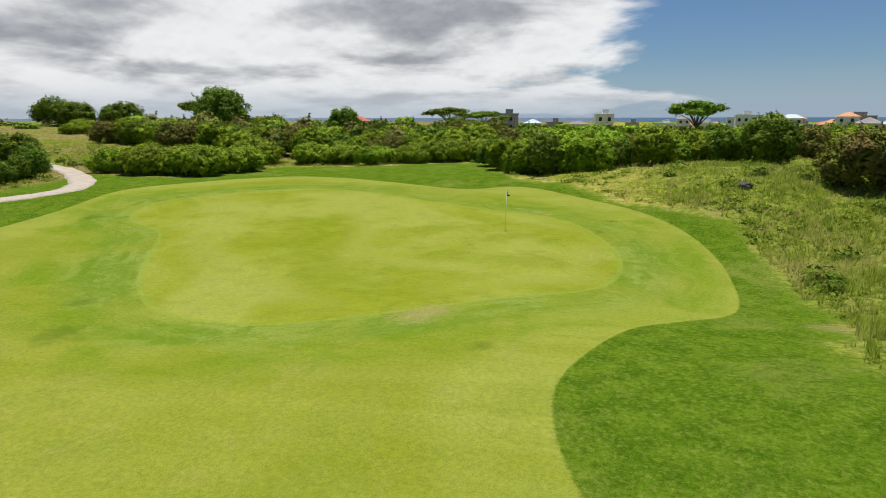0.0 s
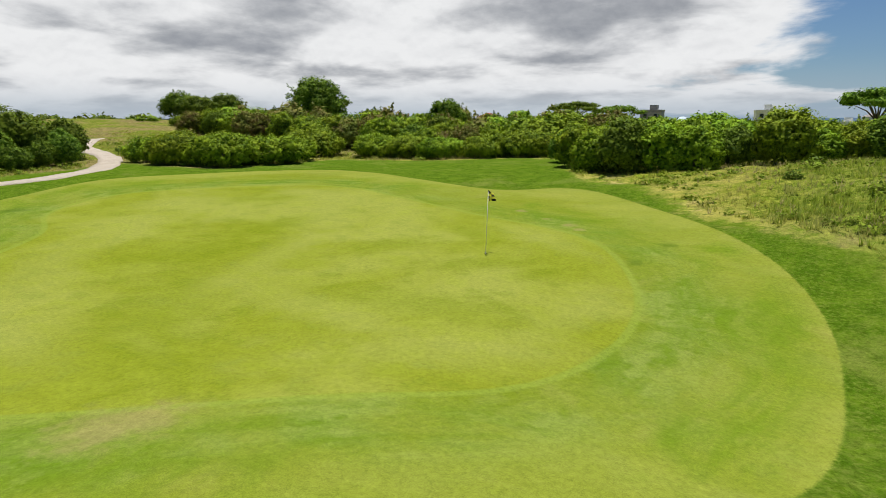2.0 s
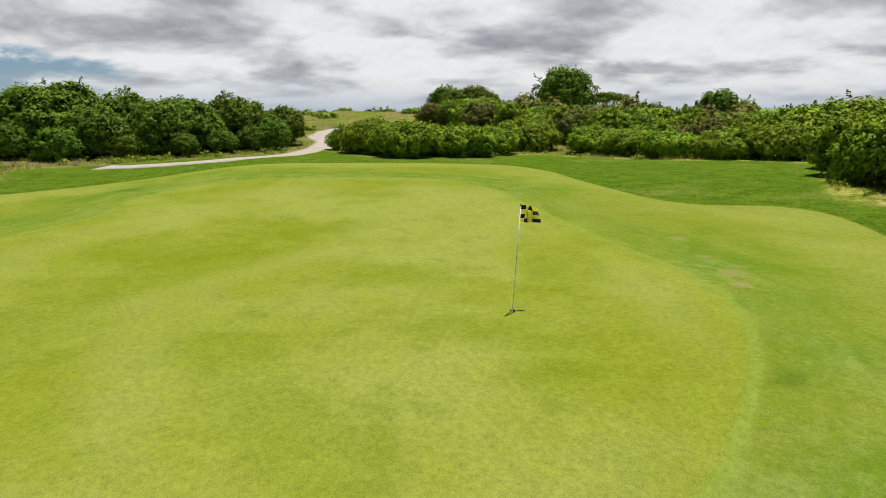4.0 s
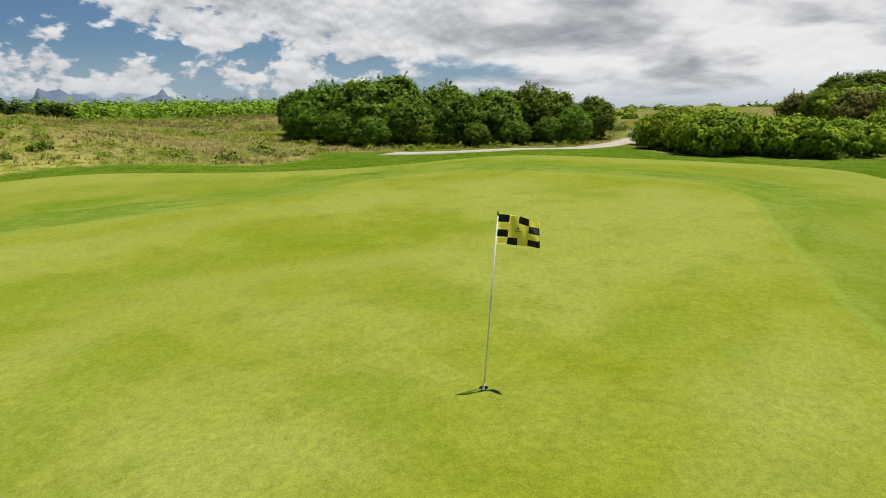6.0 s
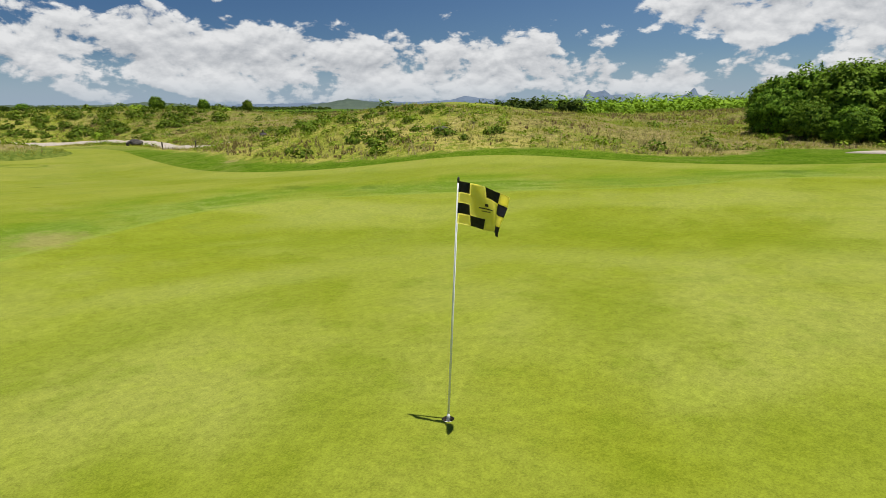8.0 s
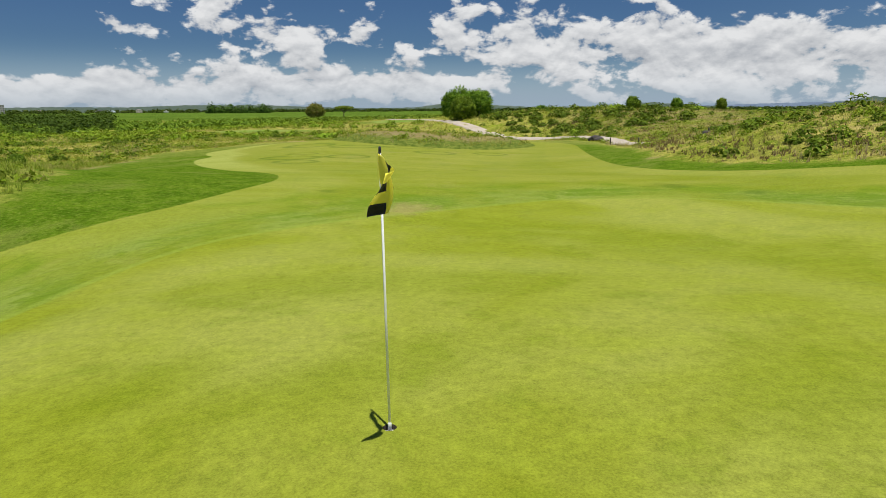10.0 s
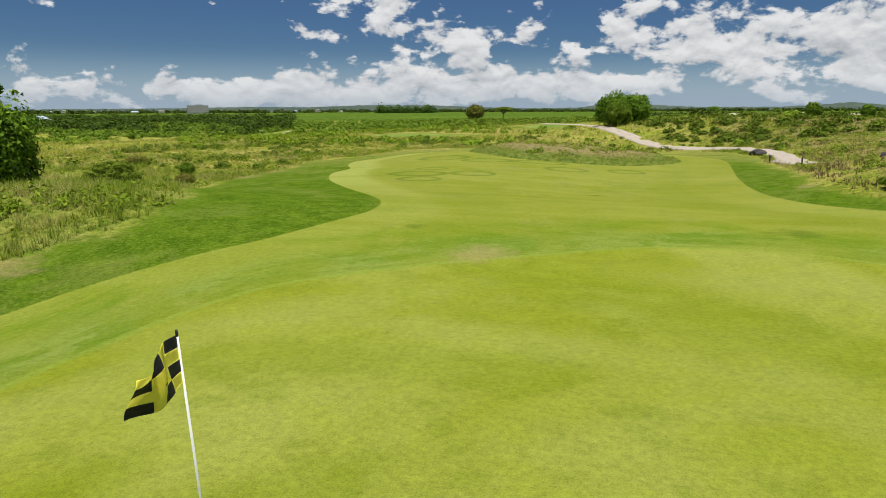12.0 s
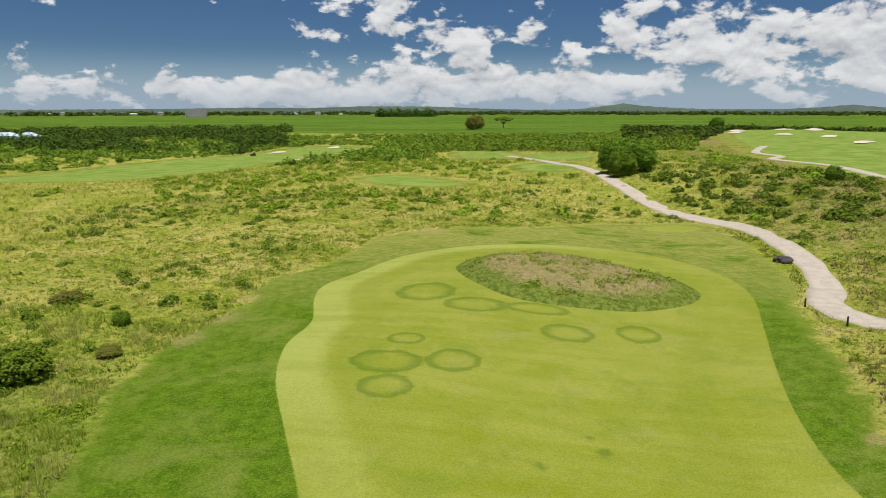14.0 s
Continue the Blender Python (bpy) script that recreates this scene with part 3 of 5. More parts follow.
def plain_material(name, a, b, scale=8.0, rough=0.7, metal=0.0, bump=0.2):
    m, t, s = material(name)
    pos = node(t, "ShaderNodeTexCoord").outputs["Object"]
    n1 = noise_tex(t, pos, scale, 6.0, 0.65)
    n2 = noise_tex(t, pos, scale * 0.13, 4.0)
    col = blend(t, ramp01(t, maths(t, "ADD", maths(t, "MULTIPLY", n1, 0.6), maths(t, "MULTIPLY", n2, 0.4)), 0.38, 0.62), a, b)
    t.links.new(col, s.inputs["Base Color"])
    s.inputs["Roughness"].default_value, s.inputs["Metallic"].default_value = rough, metal
    bp = node(t, "ShaderNodeBump", {"Strength": bump, "Distance": 0.02, "Height": n1})
    t.links.new(bp.outputs[0], s.inputs["Normal"])
    return m


M_TURF = turf_material()
M_PATH = plain_material("path_gravel", (0.35, 0.295, 0.230), (0.47, 0.405, 0.325), 9.0, 0.9)
M_BARK = plain_material("bark", (0.09, 0.07, 0.05), (0.19, 0.15, 0.11), 12.0, 0.9, bump=0.6)
M_HEDGE = leaf_material("hedge_leaf", (0.075, 0.145, 0.005), (0.255, 0.365, 0.016), (0.300, 0.400, 0.018))
M_TREE = leaf_material("tree_leaf", (0.045, 0.095, 0.006), (0.185, 0.275, 0.020), (0.150, 0.240, 0.014))
M_DRYTREE = leaf_material("olive_leaf", (0.100, 0.135, 0.014), (0.215, 0.235, 0.032), (0.215, 0.165, 0.045))


# ---------------------------------------------------------------- the ground sheet, cut along the mown outlines
def spaced(lo, hi, step, mid_lo, mid_hi, far_lo, far_hi, mid_step=3.5, grow=1.16):
    """Grid lines: fine in the middle, wider to the mid limits, then ever wider to the horizon."""
    core = list(np.arange(lo, hi + step / 2, step))

    def arm(start, sign, mid, far):
        out, a, d = [], start, step
        while (far - a) * sign > 1e-6:
            if d < mid_step or (mid - a) * sign < 0:
                d *= grow
            a += sign * d
            if (far - a) * sign < d * 0.4:
                a = far
            out.append(a)
        return out

    return np.array(arm(core[0], -1, mid_lo, far_lo)[::-1] + core + arm(core[-1], 1, mid_hi, far_hi))


gx = spaced(-46.5, 34.5, 0.6, -240, 180, -4200, 4200)
gy = spaced(-100.5, 34.5, 0.6, -480, 60, -4200, 1080)
NX, NY = len(gx), len(gy)
vx, vy = [a.ravel() for a in np.meshgrid(gx, gy)]


class Sheet:
    pass


sheet = Sheet()
sheet.x, sheet.y = list(vx), list(vy)
sheet.d = [list(q) for q in (inside_distance(green_line, vx, vy, 30), fairway_distance(vx, vy), rough_distance(vx, vy), inside_distance(island_line, vx, vy, 30))]
ii = (np.arange(NY - 1)[:, None] * NX + np.arange(NX - 1)[None, :]).ravel()
odd = ((ii // NX + ii % NX) % 2).astype(bool)
t1 = np.where(odd[:, None], np.stack([ii, ii + 1, ii + NX], 1), np.stack([ii, ii + 1, ii + NX + 1], 1))
t2 = np.where(odd[:, None], np.stack([ii + 1, ii + NX + 1, ii + NX], 1), np.stack([ii, ii + NX + 1, ii + NX], 1))
cup_cell = (np.abs(vx[ii] + 0.3) < 0.05) & (np.abs(vy[ii] + 0.3) < 0.05)
all_tris = np.vstack([t1[~cup_cell], t2[~cup_cell]])


def split(tris, k):
    """Cut the triangles along the zero line of distance k: those inside and those outside."""
    d = np.array(sheet.d[k])
    s = d[tris] > 0
    inner, outer = list(map(tuple, tris[s.all(1)])), list(map(tuple, tris[~s.any(1)]))
    cache = {}

    def cut(a, b):
        key = (min(a, b), max(a, b))
        if key not in cache:
            a, b = key
            u = d[a] / (d[a] - d[b])
            cache[key] = len(sheet.x)
            sheet.x.append(sheet.x[a] + u * (sheet.x[b] - sheet.x[a]))
            sheet.y.append(sheet.y[a] + u * (sheet.y[b] - sheet.y[a]))
            for q in range(4):
                sheet.d[q].append(0.0 if q == k else sheet.d[q][a] + u * (sheet.d[q][b] - sheet.d[q][a]))
        return cache[key]

    for tri, side in zip(tris[s.any(1) & ~s.all(1)], s[s.any(1) & ~s.all(1)]):
        lone = 0
        while (side == side[lone]).sum() != 1:
            lone += 1
        a, b, c = int(tri[lone]), int(tri[(lone + 1) % 3]), int(tri[(lone + 2) % 3])
        ab, ac = cut(a, b), cut(a, c)
        one, two = (inner, outer) if side[lone] else (outer, inner)
        one.append((a, ab, ac))
        two.extend([(ab, b, c), (ab, c, ac)])
    return np.array(inner), np.array(outer)


# the cell of the hole gets a fan of rings round the cup
HOLE_R = 0.054
corner_ids = [int(np.argmin((vx - a) ** 2 + (vy - b) ** 2)) for a, b in ((-0.3, -0.3), (0.3, -0.3), (0.3, 0.3), (-0.3, 0.3))]
ring_ids, fan = [], []
for k in range(24):
    a = radians(-135 + k * 15)
    ring_ids.append(len(sheet.x))
    sheet.x.append(HOLE_R * math.cos(a))
    sheet.y.append(HOLE_R * math.sin(a))
    for q, v in zip(sheet.d, (5.0, 12.0, 12.0, -30.0)):
        q.append(v)
for c in range(4):
    for k in range(c * 6, c * 6 + 6):
        edge_c = corner_ids[c] if k < c * 6 + 3 else corner_ids[(c + 1) % 4]
        fan.append((edge_c, ring_ids[(k + 1) % 24], ring_ids[k]))
    fan.append((corner_ids[c], corner_ids[(c + 1) % 4], ring_ids[c * 6 + 3]))
all_tris = np.vstack([all_tris, np.array(fan)])
green_tris, rest = split(all_tris, 0)
island_tris, rest = split(rest, 3)
fair_tris, rest = split(rest, 1)
rough_tris, wild_tris = split(rest, 2)
sheet.x, sheet.y = np.array(sheet.x), np.array(sheet.y)
sheet.d = [np.array(q) for q in sheet.d]
sheet.z = ground_z(sheet.x, sheet.y, sheet.d[2], sheet.d[3])


def raw_mesh(name, verts, faces, mats=(), smooth=True, normals=None):
    """A mesh from arrays of corners and of faces that all have the same number of corners."""
    me = bpy.data.meshes.new(name)
    verts, faces = np.asarray(verts, np.float32), np.asarray(faces, np.int32)
    n, k = faces.shape
    me.vertices.add(len(verts))
    me.vertices.foreach_set("co", verts.ravel())
    me.loops.add(n * k)
    me.loops.foreach_set("vertex_index", faces.ravel())
    me.polygons.add(n)
    me.polygons.foreach_set("loop_start", np.arange(0, n * k, k, dtype=np.int32))
    me.polygons.foreach_set("use_smooth", np.full(n, smooth))
    me.update(calc_edges=True)
    for mm in mats:
        me.materials.append(mm)
    if normals is not None:
        me.normals_split_custom_set_from_vertices(np.asarray(normals, np.float32))
    return me


def sheet_part(name, tris, label, category):
    used, back = np.unique(tris, return_inverse=True)
    me = raw_mesh(name, np.stack([sheet.x[used], sheet.y[used], sheet.z[used]], 1), back.reshape(-1, 3), [M_TURF])
    for q, key in enumerate(("green_in", "fairway_in", "rough_in", "island_in")):
        me.attributes.new(key, "FLOAT", "POINT").data.foreach_set("value", sheet.d[q][used].astype(np.float32))
    ob = new(name, me)
    tagged(ob, label, category, kind="structure")
    return ob


ground = sheet_part("ground", wild_tris, "wild uncut grassland with dry straw patches", "ground")
rough = sheet_part("rough", rough_tris, "dark green mown rough grass", "grass")
fairway = sheet_part("fairway", fair_tris, "bright yellow-green closely mown fairway turf", "fairway")
putting_green = sheet_part("putting_green", green_tris, "pale smooth putting green turf", "putting green")
island = sheet_part("grass_island", island_tris, "raised oval island of brown unmown grass", "grass island")


# ---------------------------------------------------------------- cart paths
def strip(name, pts, width, lift, mat, label, category, seed=0):
    """A path laid on the ground: a slightly crowned slab with sides, its edges a little uneven."""
    line = open_curve(pts, 10)
    tang = np.gradient(line, axis=0)
    tang /= np.linalg.norm(tang, axis=1)[:, None]
    side = np.stack([-tang[:, 1], tang[:, 0]], 1)
    k = np.arange(len(line))
    wob = 1 + 0.06 * np.sin(k * 0.9 + seed) + 0.05 * np.sin(k * 0.37 + 2 * seed)
    verts, faces = [], []
    offs = [-1.02, -1.0, -0.55, 0.0, 0.55, 1.0, 1.02]
    up_by = [-0.12, lift, lift + 0.015, lift + 0.02, lift + 0.015, lift, -0.12]
    for o, u in zip(offs, up_by):
        p = line + side * (o * width / 2 * wob)[:, None]
        verts.append(np.column_stack([p, ground_z(p[:, 0], p[:, 1]) + u]))
    n = len(line)
    verts = np.vstack(verts)
    for a in range(len(offs) - 1):
        for i in range(n - 1):
            faces.append((a * n + i + 1, a * n + i, (a + 1) * n + i, (a + 1) * n + i + 1))
    ob = new(name, raw_mesh(name, verts, faces, [mat]))
    return tagged(ob, label, category, kind="structure")


strip("cart_path", [(2, -166), (-2, -160), (-6, -146), (-9.5, -128), (-16, -109), (-23, -95.5), (-24.4, -84), (-24.2, -72), (-22.5, -62), (-20.4, -55.8), (-20.8, -52), (-23, -49.2), (-28, -47), (-38, -46), (-55, -50)],
      2.5, 0.035, M_PATH, "pale pinkish gravel cart path winding through grass", "path", 1)
strip("cart_path", [(-34.2, -4.2), (-32.0, -1.6), (-31.0, 0.3), (-31.2, 2.6), (-35, 7), (-40.5, 11.6), (-45, 14.6), (-50, 16.8), (-57, 19), (-66, 26)],
      1.9, 0.035, M_PATH, "pale sandy cart path curving past trees", "path", 2)
strip("cart_path", [(-61, -140), (-61, -171), (-54, -192), (-60, -207), (-58, -225), (-64, -246), (-70, -262)], 2.6, 0.10, M_PATH, "narrow pale path beside a distant fairway", "path", 3)
strip("cart_path", [(80, -245), (91, -227), (98, -214)], 3.0, 0.10, M_PATH, "grey path at a distant tee", "path", 4)
strip("cart_path", [(2, -166), (9, -182), (15, -200), (20, -214)], 2.4, 0.10, M_PATH, "pale path between two distant tees", "path", 5)


# ---------------------------------------------------------------- helpers for things
def part(name, me, parent, label="", m=None):
    ob = new(name, me)
    ob.parent = parent
    if m is not None:
        ob.matrix_local = m
    if label:
        tagged(ob, label)
    return ob


def bm_mesh(name, bm, mat, smooth=False):
    me = bpy.data.meshes.new(name)
    bm.to_mesh(me)
    bm.free()
    me.materials.append(mat)
    if smooth:
        me.polygons.foreach_set("use_smooth", np.full(len(me.polygons), True))
    return me


def tube(bm, path, radii, sides=8):
    rings = []
    path = [Vector(p) for p in path]
    for i, p in enumerate(path):
        d = (path[min(i + 1, len(path) - 1)] - path[max(i - 1, 0)]).normalized()
        q = d.to_track_quat("Z", "Y")
        rings.append([bm.verts.new(p + q @ Vector((math.cos(k * math.tau / sides), math.sin(k * math.tau / sides), 0)) * radii[i]) for k in range(sides)])
    for a, b in zip(rings, rings[1:]):
        for k in range(sides):
            bm.faces.new((a[k], a[(k + 1) % sides], b[(k + 1) % sides], b[k]))
    bm.faces.new(rings[0][::-1])
    bm.faces.new(rings[-1])


def box(bm, lo, hi):
    r = bmesh.ops.create_cube(bm, size=1.0, matrix=Matrix.LocRotScale((Vector(lo) + Vector(hi)) / 2, None, Vector(hi) - Vector(lo)))
    return r["verts"]


def leaf_tris(rng, centre, outward, size, jitter=0.5, stretch=1.5, rise=0.45, soft=0.55):
    """One small leaf for each centre: a triangle, with a normal that follows the foliage it belongs to."""
    n = len(centre)
    nor = outward + np.array([0, 0, rise]) + rng.normal(0, jitter, (n, 3))
    nor /= np.linalg.norm(nor, axis=1)[:, None] + 1e-9
    nor *= np.where((nor * outward).sum(1) < 0, -1.0, 1.0)[:, None]
    u = np.cross(nor, rng.normal(0, 1, (n, 3)))
    u /= np.linalg.norm(u, axis=1)[:, None] + 1e-9
    v = np.cross(nor, u)
    s = size * rng.uniform(0.6, 1.4, (n, 1))
    verts = np.stack([centre - u * s * stretch * 0.45 - v * s * 0.5, centre + u * s * stretch * 0.65, centre - u * s * stretch * 0.25 + v * s * 0.55], 1).reshape(-1, 3)
    shade = outward + np.array([0, 0, rise * 0.25]) + nor * soft
    shade /= np.linalg.norm(shade, axis=1)[:, None] + 1e-9
    return verts, np.arange(n * 3).reshape(n, 3), np.repeat(shade, 3, axis=0)


def crown_mesh(name, seed, lobes, leaves, size, mat, floor=0.05, shell=0.28, shoots=0):
    """A crown of single leaves: a skin of leaves over the lobes (x, y, z, rx, ry, rz), upright shoots and inner foliage behind them."""
    rng = np.random.default_rng(seed)
    lob = np.array(lobes, float)
    w = (lob[:, 3] * lob[:, 4] + lob[:, 4] * lob[:, 5] + lob[:, 3] * lob[:, 5])
    w /= w.sum()
    mid, reach = lob[0, :3] * np.array([1, 1, 0.7]), np.abs(lob[:, :3] - lob[0, :3]).max(0) + 0.3

    def skin(n, inner, outer, hide):
        pick = rng.choice(len(lob), n, p=w)
        d = rng.normal(0, 1, (n, 3))
        d[:, 2] += 0.25
        d /= np.linalg.norm(d, axis=1)[:, None]
        r = outer - (outer - inner) * rng.random(n) ** 2.2
        r = r * (1 + 0.07 * np.sin(d[:, 0] * 9 + pick) * np.sin(d[:, 1] * 8 + 2 * pick) + 0.05 * np.sin(d[:, 2] * 13 + pick))
        c = lob[pick, :3] + d * lob[pick, 3:] * r[:, None]
        within = np.zeros(n, bool)
        for q in lob:
            within |= (((c - q[:3]) / q[3:]) ** 2).sum(1) < hide
        nl = d / lob[pick, 3:]
        nl /= np.linalg.norm(nl, axis=1)[:, None]
        nc = (c - mid) / reach
        nc /= np.linalg.norm(nc, axis=1)[:, None] + 1e-9
        good = ~within & (c[:, 2] > floor)
        return c[good], (0.95 * nl + 0.15 * nc)[good]

    hub, hub_out = skin(max(120, leaves // 13), 1 - shell, 1.08, 0.52)
    n = int(leaves * 0.86)
    k = rng.integers(0, len(hub), n)
    e = rng.normal(0, 1, (n, 3))
    e[:, 2] += 0.2
    e /= np.linalg.norm(e, axis=1)[:, None]
    rad = (size * 2.5 * rng.uniform(0.55, 1.6, len(hub)))[k]
    c = hub[k] + e * rad[:, None] * rng.uniform(0.45, 1.05, (n, 1)) * np.array([1.15, 1.15, 0.8])
    out = hub_out[k] * 0.55 + e * 0.65
    c, out = c[c[:, 2] > floor], out[c[:, 2] > floor]
    ci, oi = skin(int(leaves * 0.16), 0.62, 0.82, 0.30)
    sz = np.concatenate([np.ones(len(c)), np.full(len(ci), 2.0)])
    parts_c, parts_o = [c, ci], [out, oi]
    if shoots:
        high = np.nonzero(c[:, 2] > np.quantile(c[:, 2], 0.45))[0]
        k = rng.choice(high, shoots)
        aim = out[k] * 0.5 + np.array([0, 0, 0.9]) + rng.normal(0, 0.25, (shoots, 3))
        aim /= np.linalg.norm(aim, axis=1)[:, None]
        length = size * rng.uniform(1.5, 4.5, shoots)
        per = 16
        f_ = np.tile(np.linspace(0.1, 1, per), shoots)[:, None]
        e = rng.normal(0, 1, (shoots * per, 3))
        e /= np.linalg.norm(e, axis=1)[:, None]
        parts_c.append(np.repeat(c[k], per, 0) + np.repeat(aim * length[:, None], per, 0) * f_ + e * size * 0.9 * (1.1 - 0.7 * f_))
        parts_o.append(e * 0.6 + np.repeat(out[k], per, 0) * 0.5)
        sz = np.concatenate([sz, np.full(shoots * per, 0.9)])
    v, f, nrm = leaf_tris(rng, np.vstack(parts_c), np.vstack(parts_o), size * sz[:, None])
    return raw_mesh(name, v, f, [mat], True, nrm)


def trunk_mesh(name, seed, top, spread, radius, limbs, splay=0.35):
    """A tapered trunk that forks into limbs."""
    rnd = random.Random(seed)
    bm = bmesh.new()
    fork = top * splay
    tube(bm, [(0, 0, -0.15), (0.03 * top, 0, fork * 0.5), (0.02 * top, 0.03 * top, fork)], [radius * 1.3, radius, radius * 0.8], 8)
    for k in range(limbs):
        a = math.tau * (k + rnd.uniform(-0.25, 0.25)) / limbs
        reach = spread * rnd.uniform(0.55, 0.95)
        end = (reach * math.cos(a), reach * math.sin(a), top * rnd.uniform(0.7, 0.95))
        midp = (end[0] * 0.45, end[1] * 0.45, fork + (end[2] - fork) * 0.6)
        tube(bm, [(0.02 * top, 0.03 * top, fork * 0.9), midp, end], [radius * 0.6, radius * 0.4, radius * 0.12], 6)
    return bm_mesh(name, bm, M_BARK, True)


def lobes_dome(seed, rx, ry, h, count, small=0.34):
    rnd = random.Random(seed)
    out = [(0, 0, h * 0.42, rx * 0.72, ry * 0.72, h * 0.5)]
    for k in range(count):
        a, q = rnd.uniform(0, math.tau), math.sqrt(rnd.uniform(0.1, 1.0))
        x, y = rx * 0.72 * q * math.cos(a), ry * 0.72 * q * math.sin(a)
        z = h * (0.80 - 0.42 * q * q) * rnd.uniform(0.72, 1.08)
        s = small * rnd.uniform(0.75, 1.3)
        out.append((x, y, max(z, h * 0.2), rx * s, ry * s, h * s * 0.85))
    return out


def plant(kind, seed, lobes, leaves, size, mat, top, spread, radius, limbs, label, category, splay=0.3, shell=0.28, group="", shoots=0):
    """A whole tree or shrub: an Empty at its foot with trunk and crown."""
    base = new(kind)
    tagged(base, label, category, group)
    part("trunk", trunk_mesh("trunk", seed, top, spread, radius, limbs, splay), base)
    part("crown", crown_mesh("crown", seed, lobes, leaves, size, mat, shell=shell, shoots=shoots), base)
    return base


def put(proto, used, x, y, turn, size, tall=1.0, sink=0.05):
    """Stand a plant on the ground: the first use moves the prototype itself, later ones copy it."""
    z = float(ground_z(x, y)[0]) - sink
    m = Matrix.LocRotScale((x, y, z), Euler((0, 0, turn)), None)
    ob = copy_thing(proto, m) if used.get(proto.name) else proto
    used[proto.name] = True
    ob.matrix_basis = m @ Matrix.Diagonal((size, size, size * tall, 1))
    return ob


# ---------------------------------------------------------------- hedges, shrubs and trees
hedge_protos = [plant("hedge_shrub", 11 + k, lobes_dome(11 + k, 3.1, 2.7, 2.35, 34, 0.26), 15000, 0.115, M_HEDGE, 1.7, 2.0, 0.07, 7, "dense rounded bright green hedge shrub", "shrub", group="hedge behind the green", shell=0.18, shoots=0) for k in range(3)]
bush_protos = [plant("bush", 31 + k, lobes_dome(31 + k, 1.75, 1.65, 3.2, 30, 0.29), 8500, 0.125, M_HEDGE if k < 2 else M_TREE, 2.4, 1.1, 0.07, 6, "upright leafy green bush beside rough grass", "bush", shoots=16) for k in range(3)]
tree_protos = [plant("tree", 51 + k, lobes_dome(51 + k, 3.2, 3.1, 5.4, 40, 0.23), 12500, 0.17, M_TREE, 4.4, 2.1, 0.13, 7, "broad dark green tree with leaves to the ground", "tree", shoots=14) for k in range(3)]
olive_protos = [plant("olive_tree", 71 + k, lobes_dome(71 + k, 3.1, 2.9, 4.2, 36, 0.24), 9500, 0.16, M_DRYTREE, 3.4, 2.2, 0.10, 7, "olive and brownish scrubby tree", "tree", shell=0.4, shoots=40) for k in range(2)]
round_tree = plant("tree", 91, [(0, 0, 4.9, 3.9, 3.9, 3.1)] + lobes_dome(91, 4.6, 4.6, 8.2, 60, 0.22)[1:], 21000, 0.19, M_TREE, 6.4, 3.2, 0.28, 8, "tall round dark green tree above the hedges", "tree", splay=0.35, shoots=10)


scrub_protos = [plant("scrub_tree", 131 + k, lobes_dome(131 + k, 2.6, 2.5, 4.0, 24, 0.28), 2900, 0.29, (M_HEDGE, M_TREE, M_DRYTREE)[k], 3.2, 1.8, 0.10, 5, ("bright green", "dark green", "brownish olive")[k] + " scrub tree in the thicket towards the coast", "tree", shoots=10) for k in range(3)]


def umbrella(seed, label):
    rnd = random.Random(seed)
    lob = []
    for k in range(20):
        a, q = rnd.uniform(0, math.tau), math.sqrt(rnd.random())
        lob.append((4.6 * q * math.cos(a), 4.2 * q * math.sin(a), 5.9 - 1.3 * q * q + rnd.uniform(-0.2, 0.2), 1.35, 1.25, 0.45))
    return plant("umbrella_tree", seed, lob, 7000, 0.19, M_TREE, 6.2, 4.6, 0.22, 9, label, "tree", splay=0.42, shell=0.7)


umbrella_tree = umbrella(101, "flat-topped umbrella tree with bare spreading limbs")
used = {}
rnd = random.Random(5)

HEDGES = [(-39.5, 15.6, .85), (-35.2, 14.6, 1.0), (-31.0, 15.0, 1.0), (-30.2, 19.2, 1.0), (-31.8, 23.6, .92), (-35.5, 19.5, 1.0), (-28.6, 32.2, .9), (-24.6, 32.6, .92), (-20.6, 32.2, .95), (-16.6, 32.6, .95),
          (-12.7, 33.0, .95), (-9.0, 33.2, .92), (-33.5, 28.5, 1.0)]
for k, (x, y, s) in enumerate(HEDGES):
    put(hedge_protos[k % 3], used, x, y, rnd.uniform(0, 6.28), s * rnd.uniform(.95, 1.05), rnd.uniform(.95, 1.1))
BUSHES = [(-5.2, 24.2, .85), (-3.2, 22.4, .95), (-1.0, 21.2, 1.08), (.9, 21.9, .95), (3.0, 22.0, .9), (5.0, 24.6, .82), (7.6, 24.6, 1.05), (9.6, 26.5, .7), (-6.8, 27.2, .8), (11.5, 27, .7), (2, 26, 1.0), (-2.5, 27, 1.1)]
for k, (x, y, s) in enumerate(BUSHES):
    put(bush_protos[k % 3], used, x, y, rnd.uniform(0, 6.28), s, rnd.uniform(.95, 1.05))
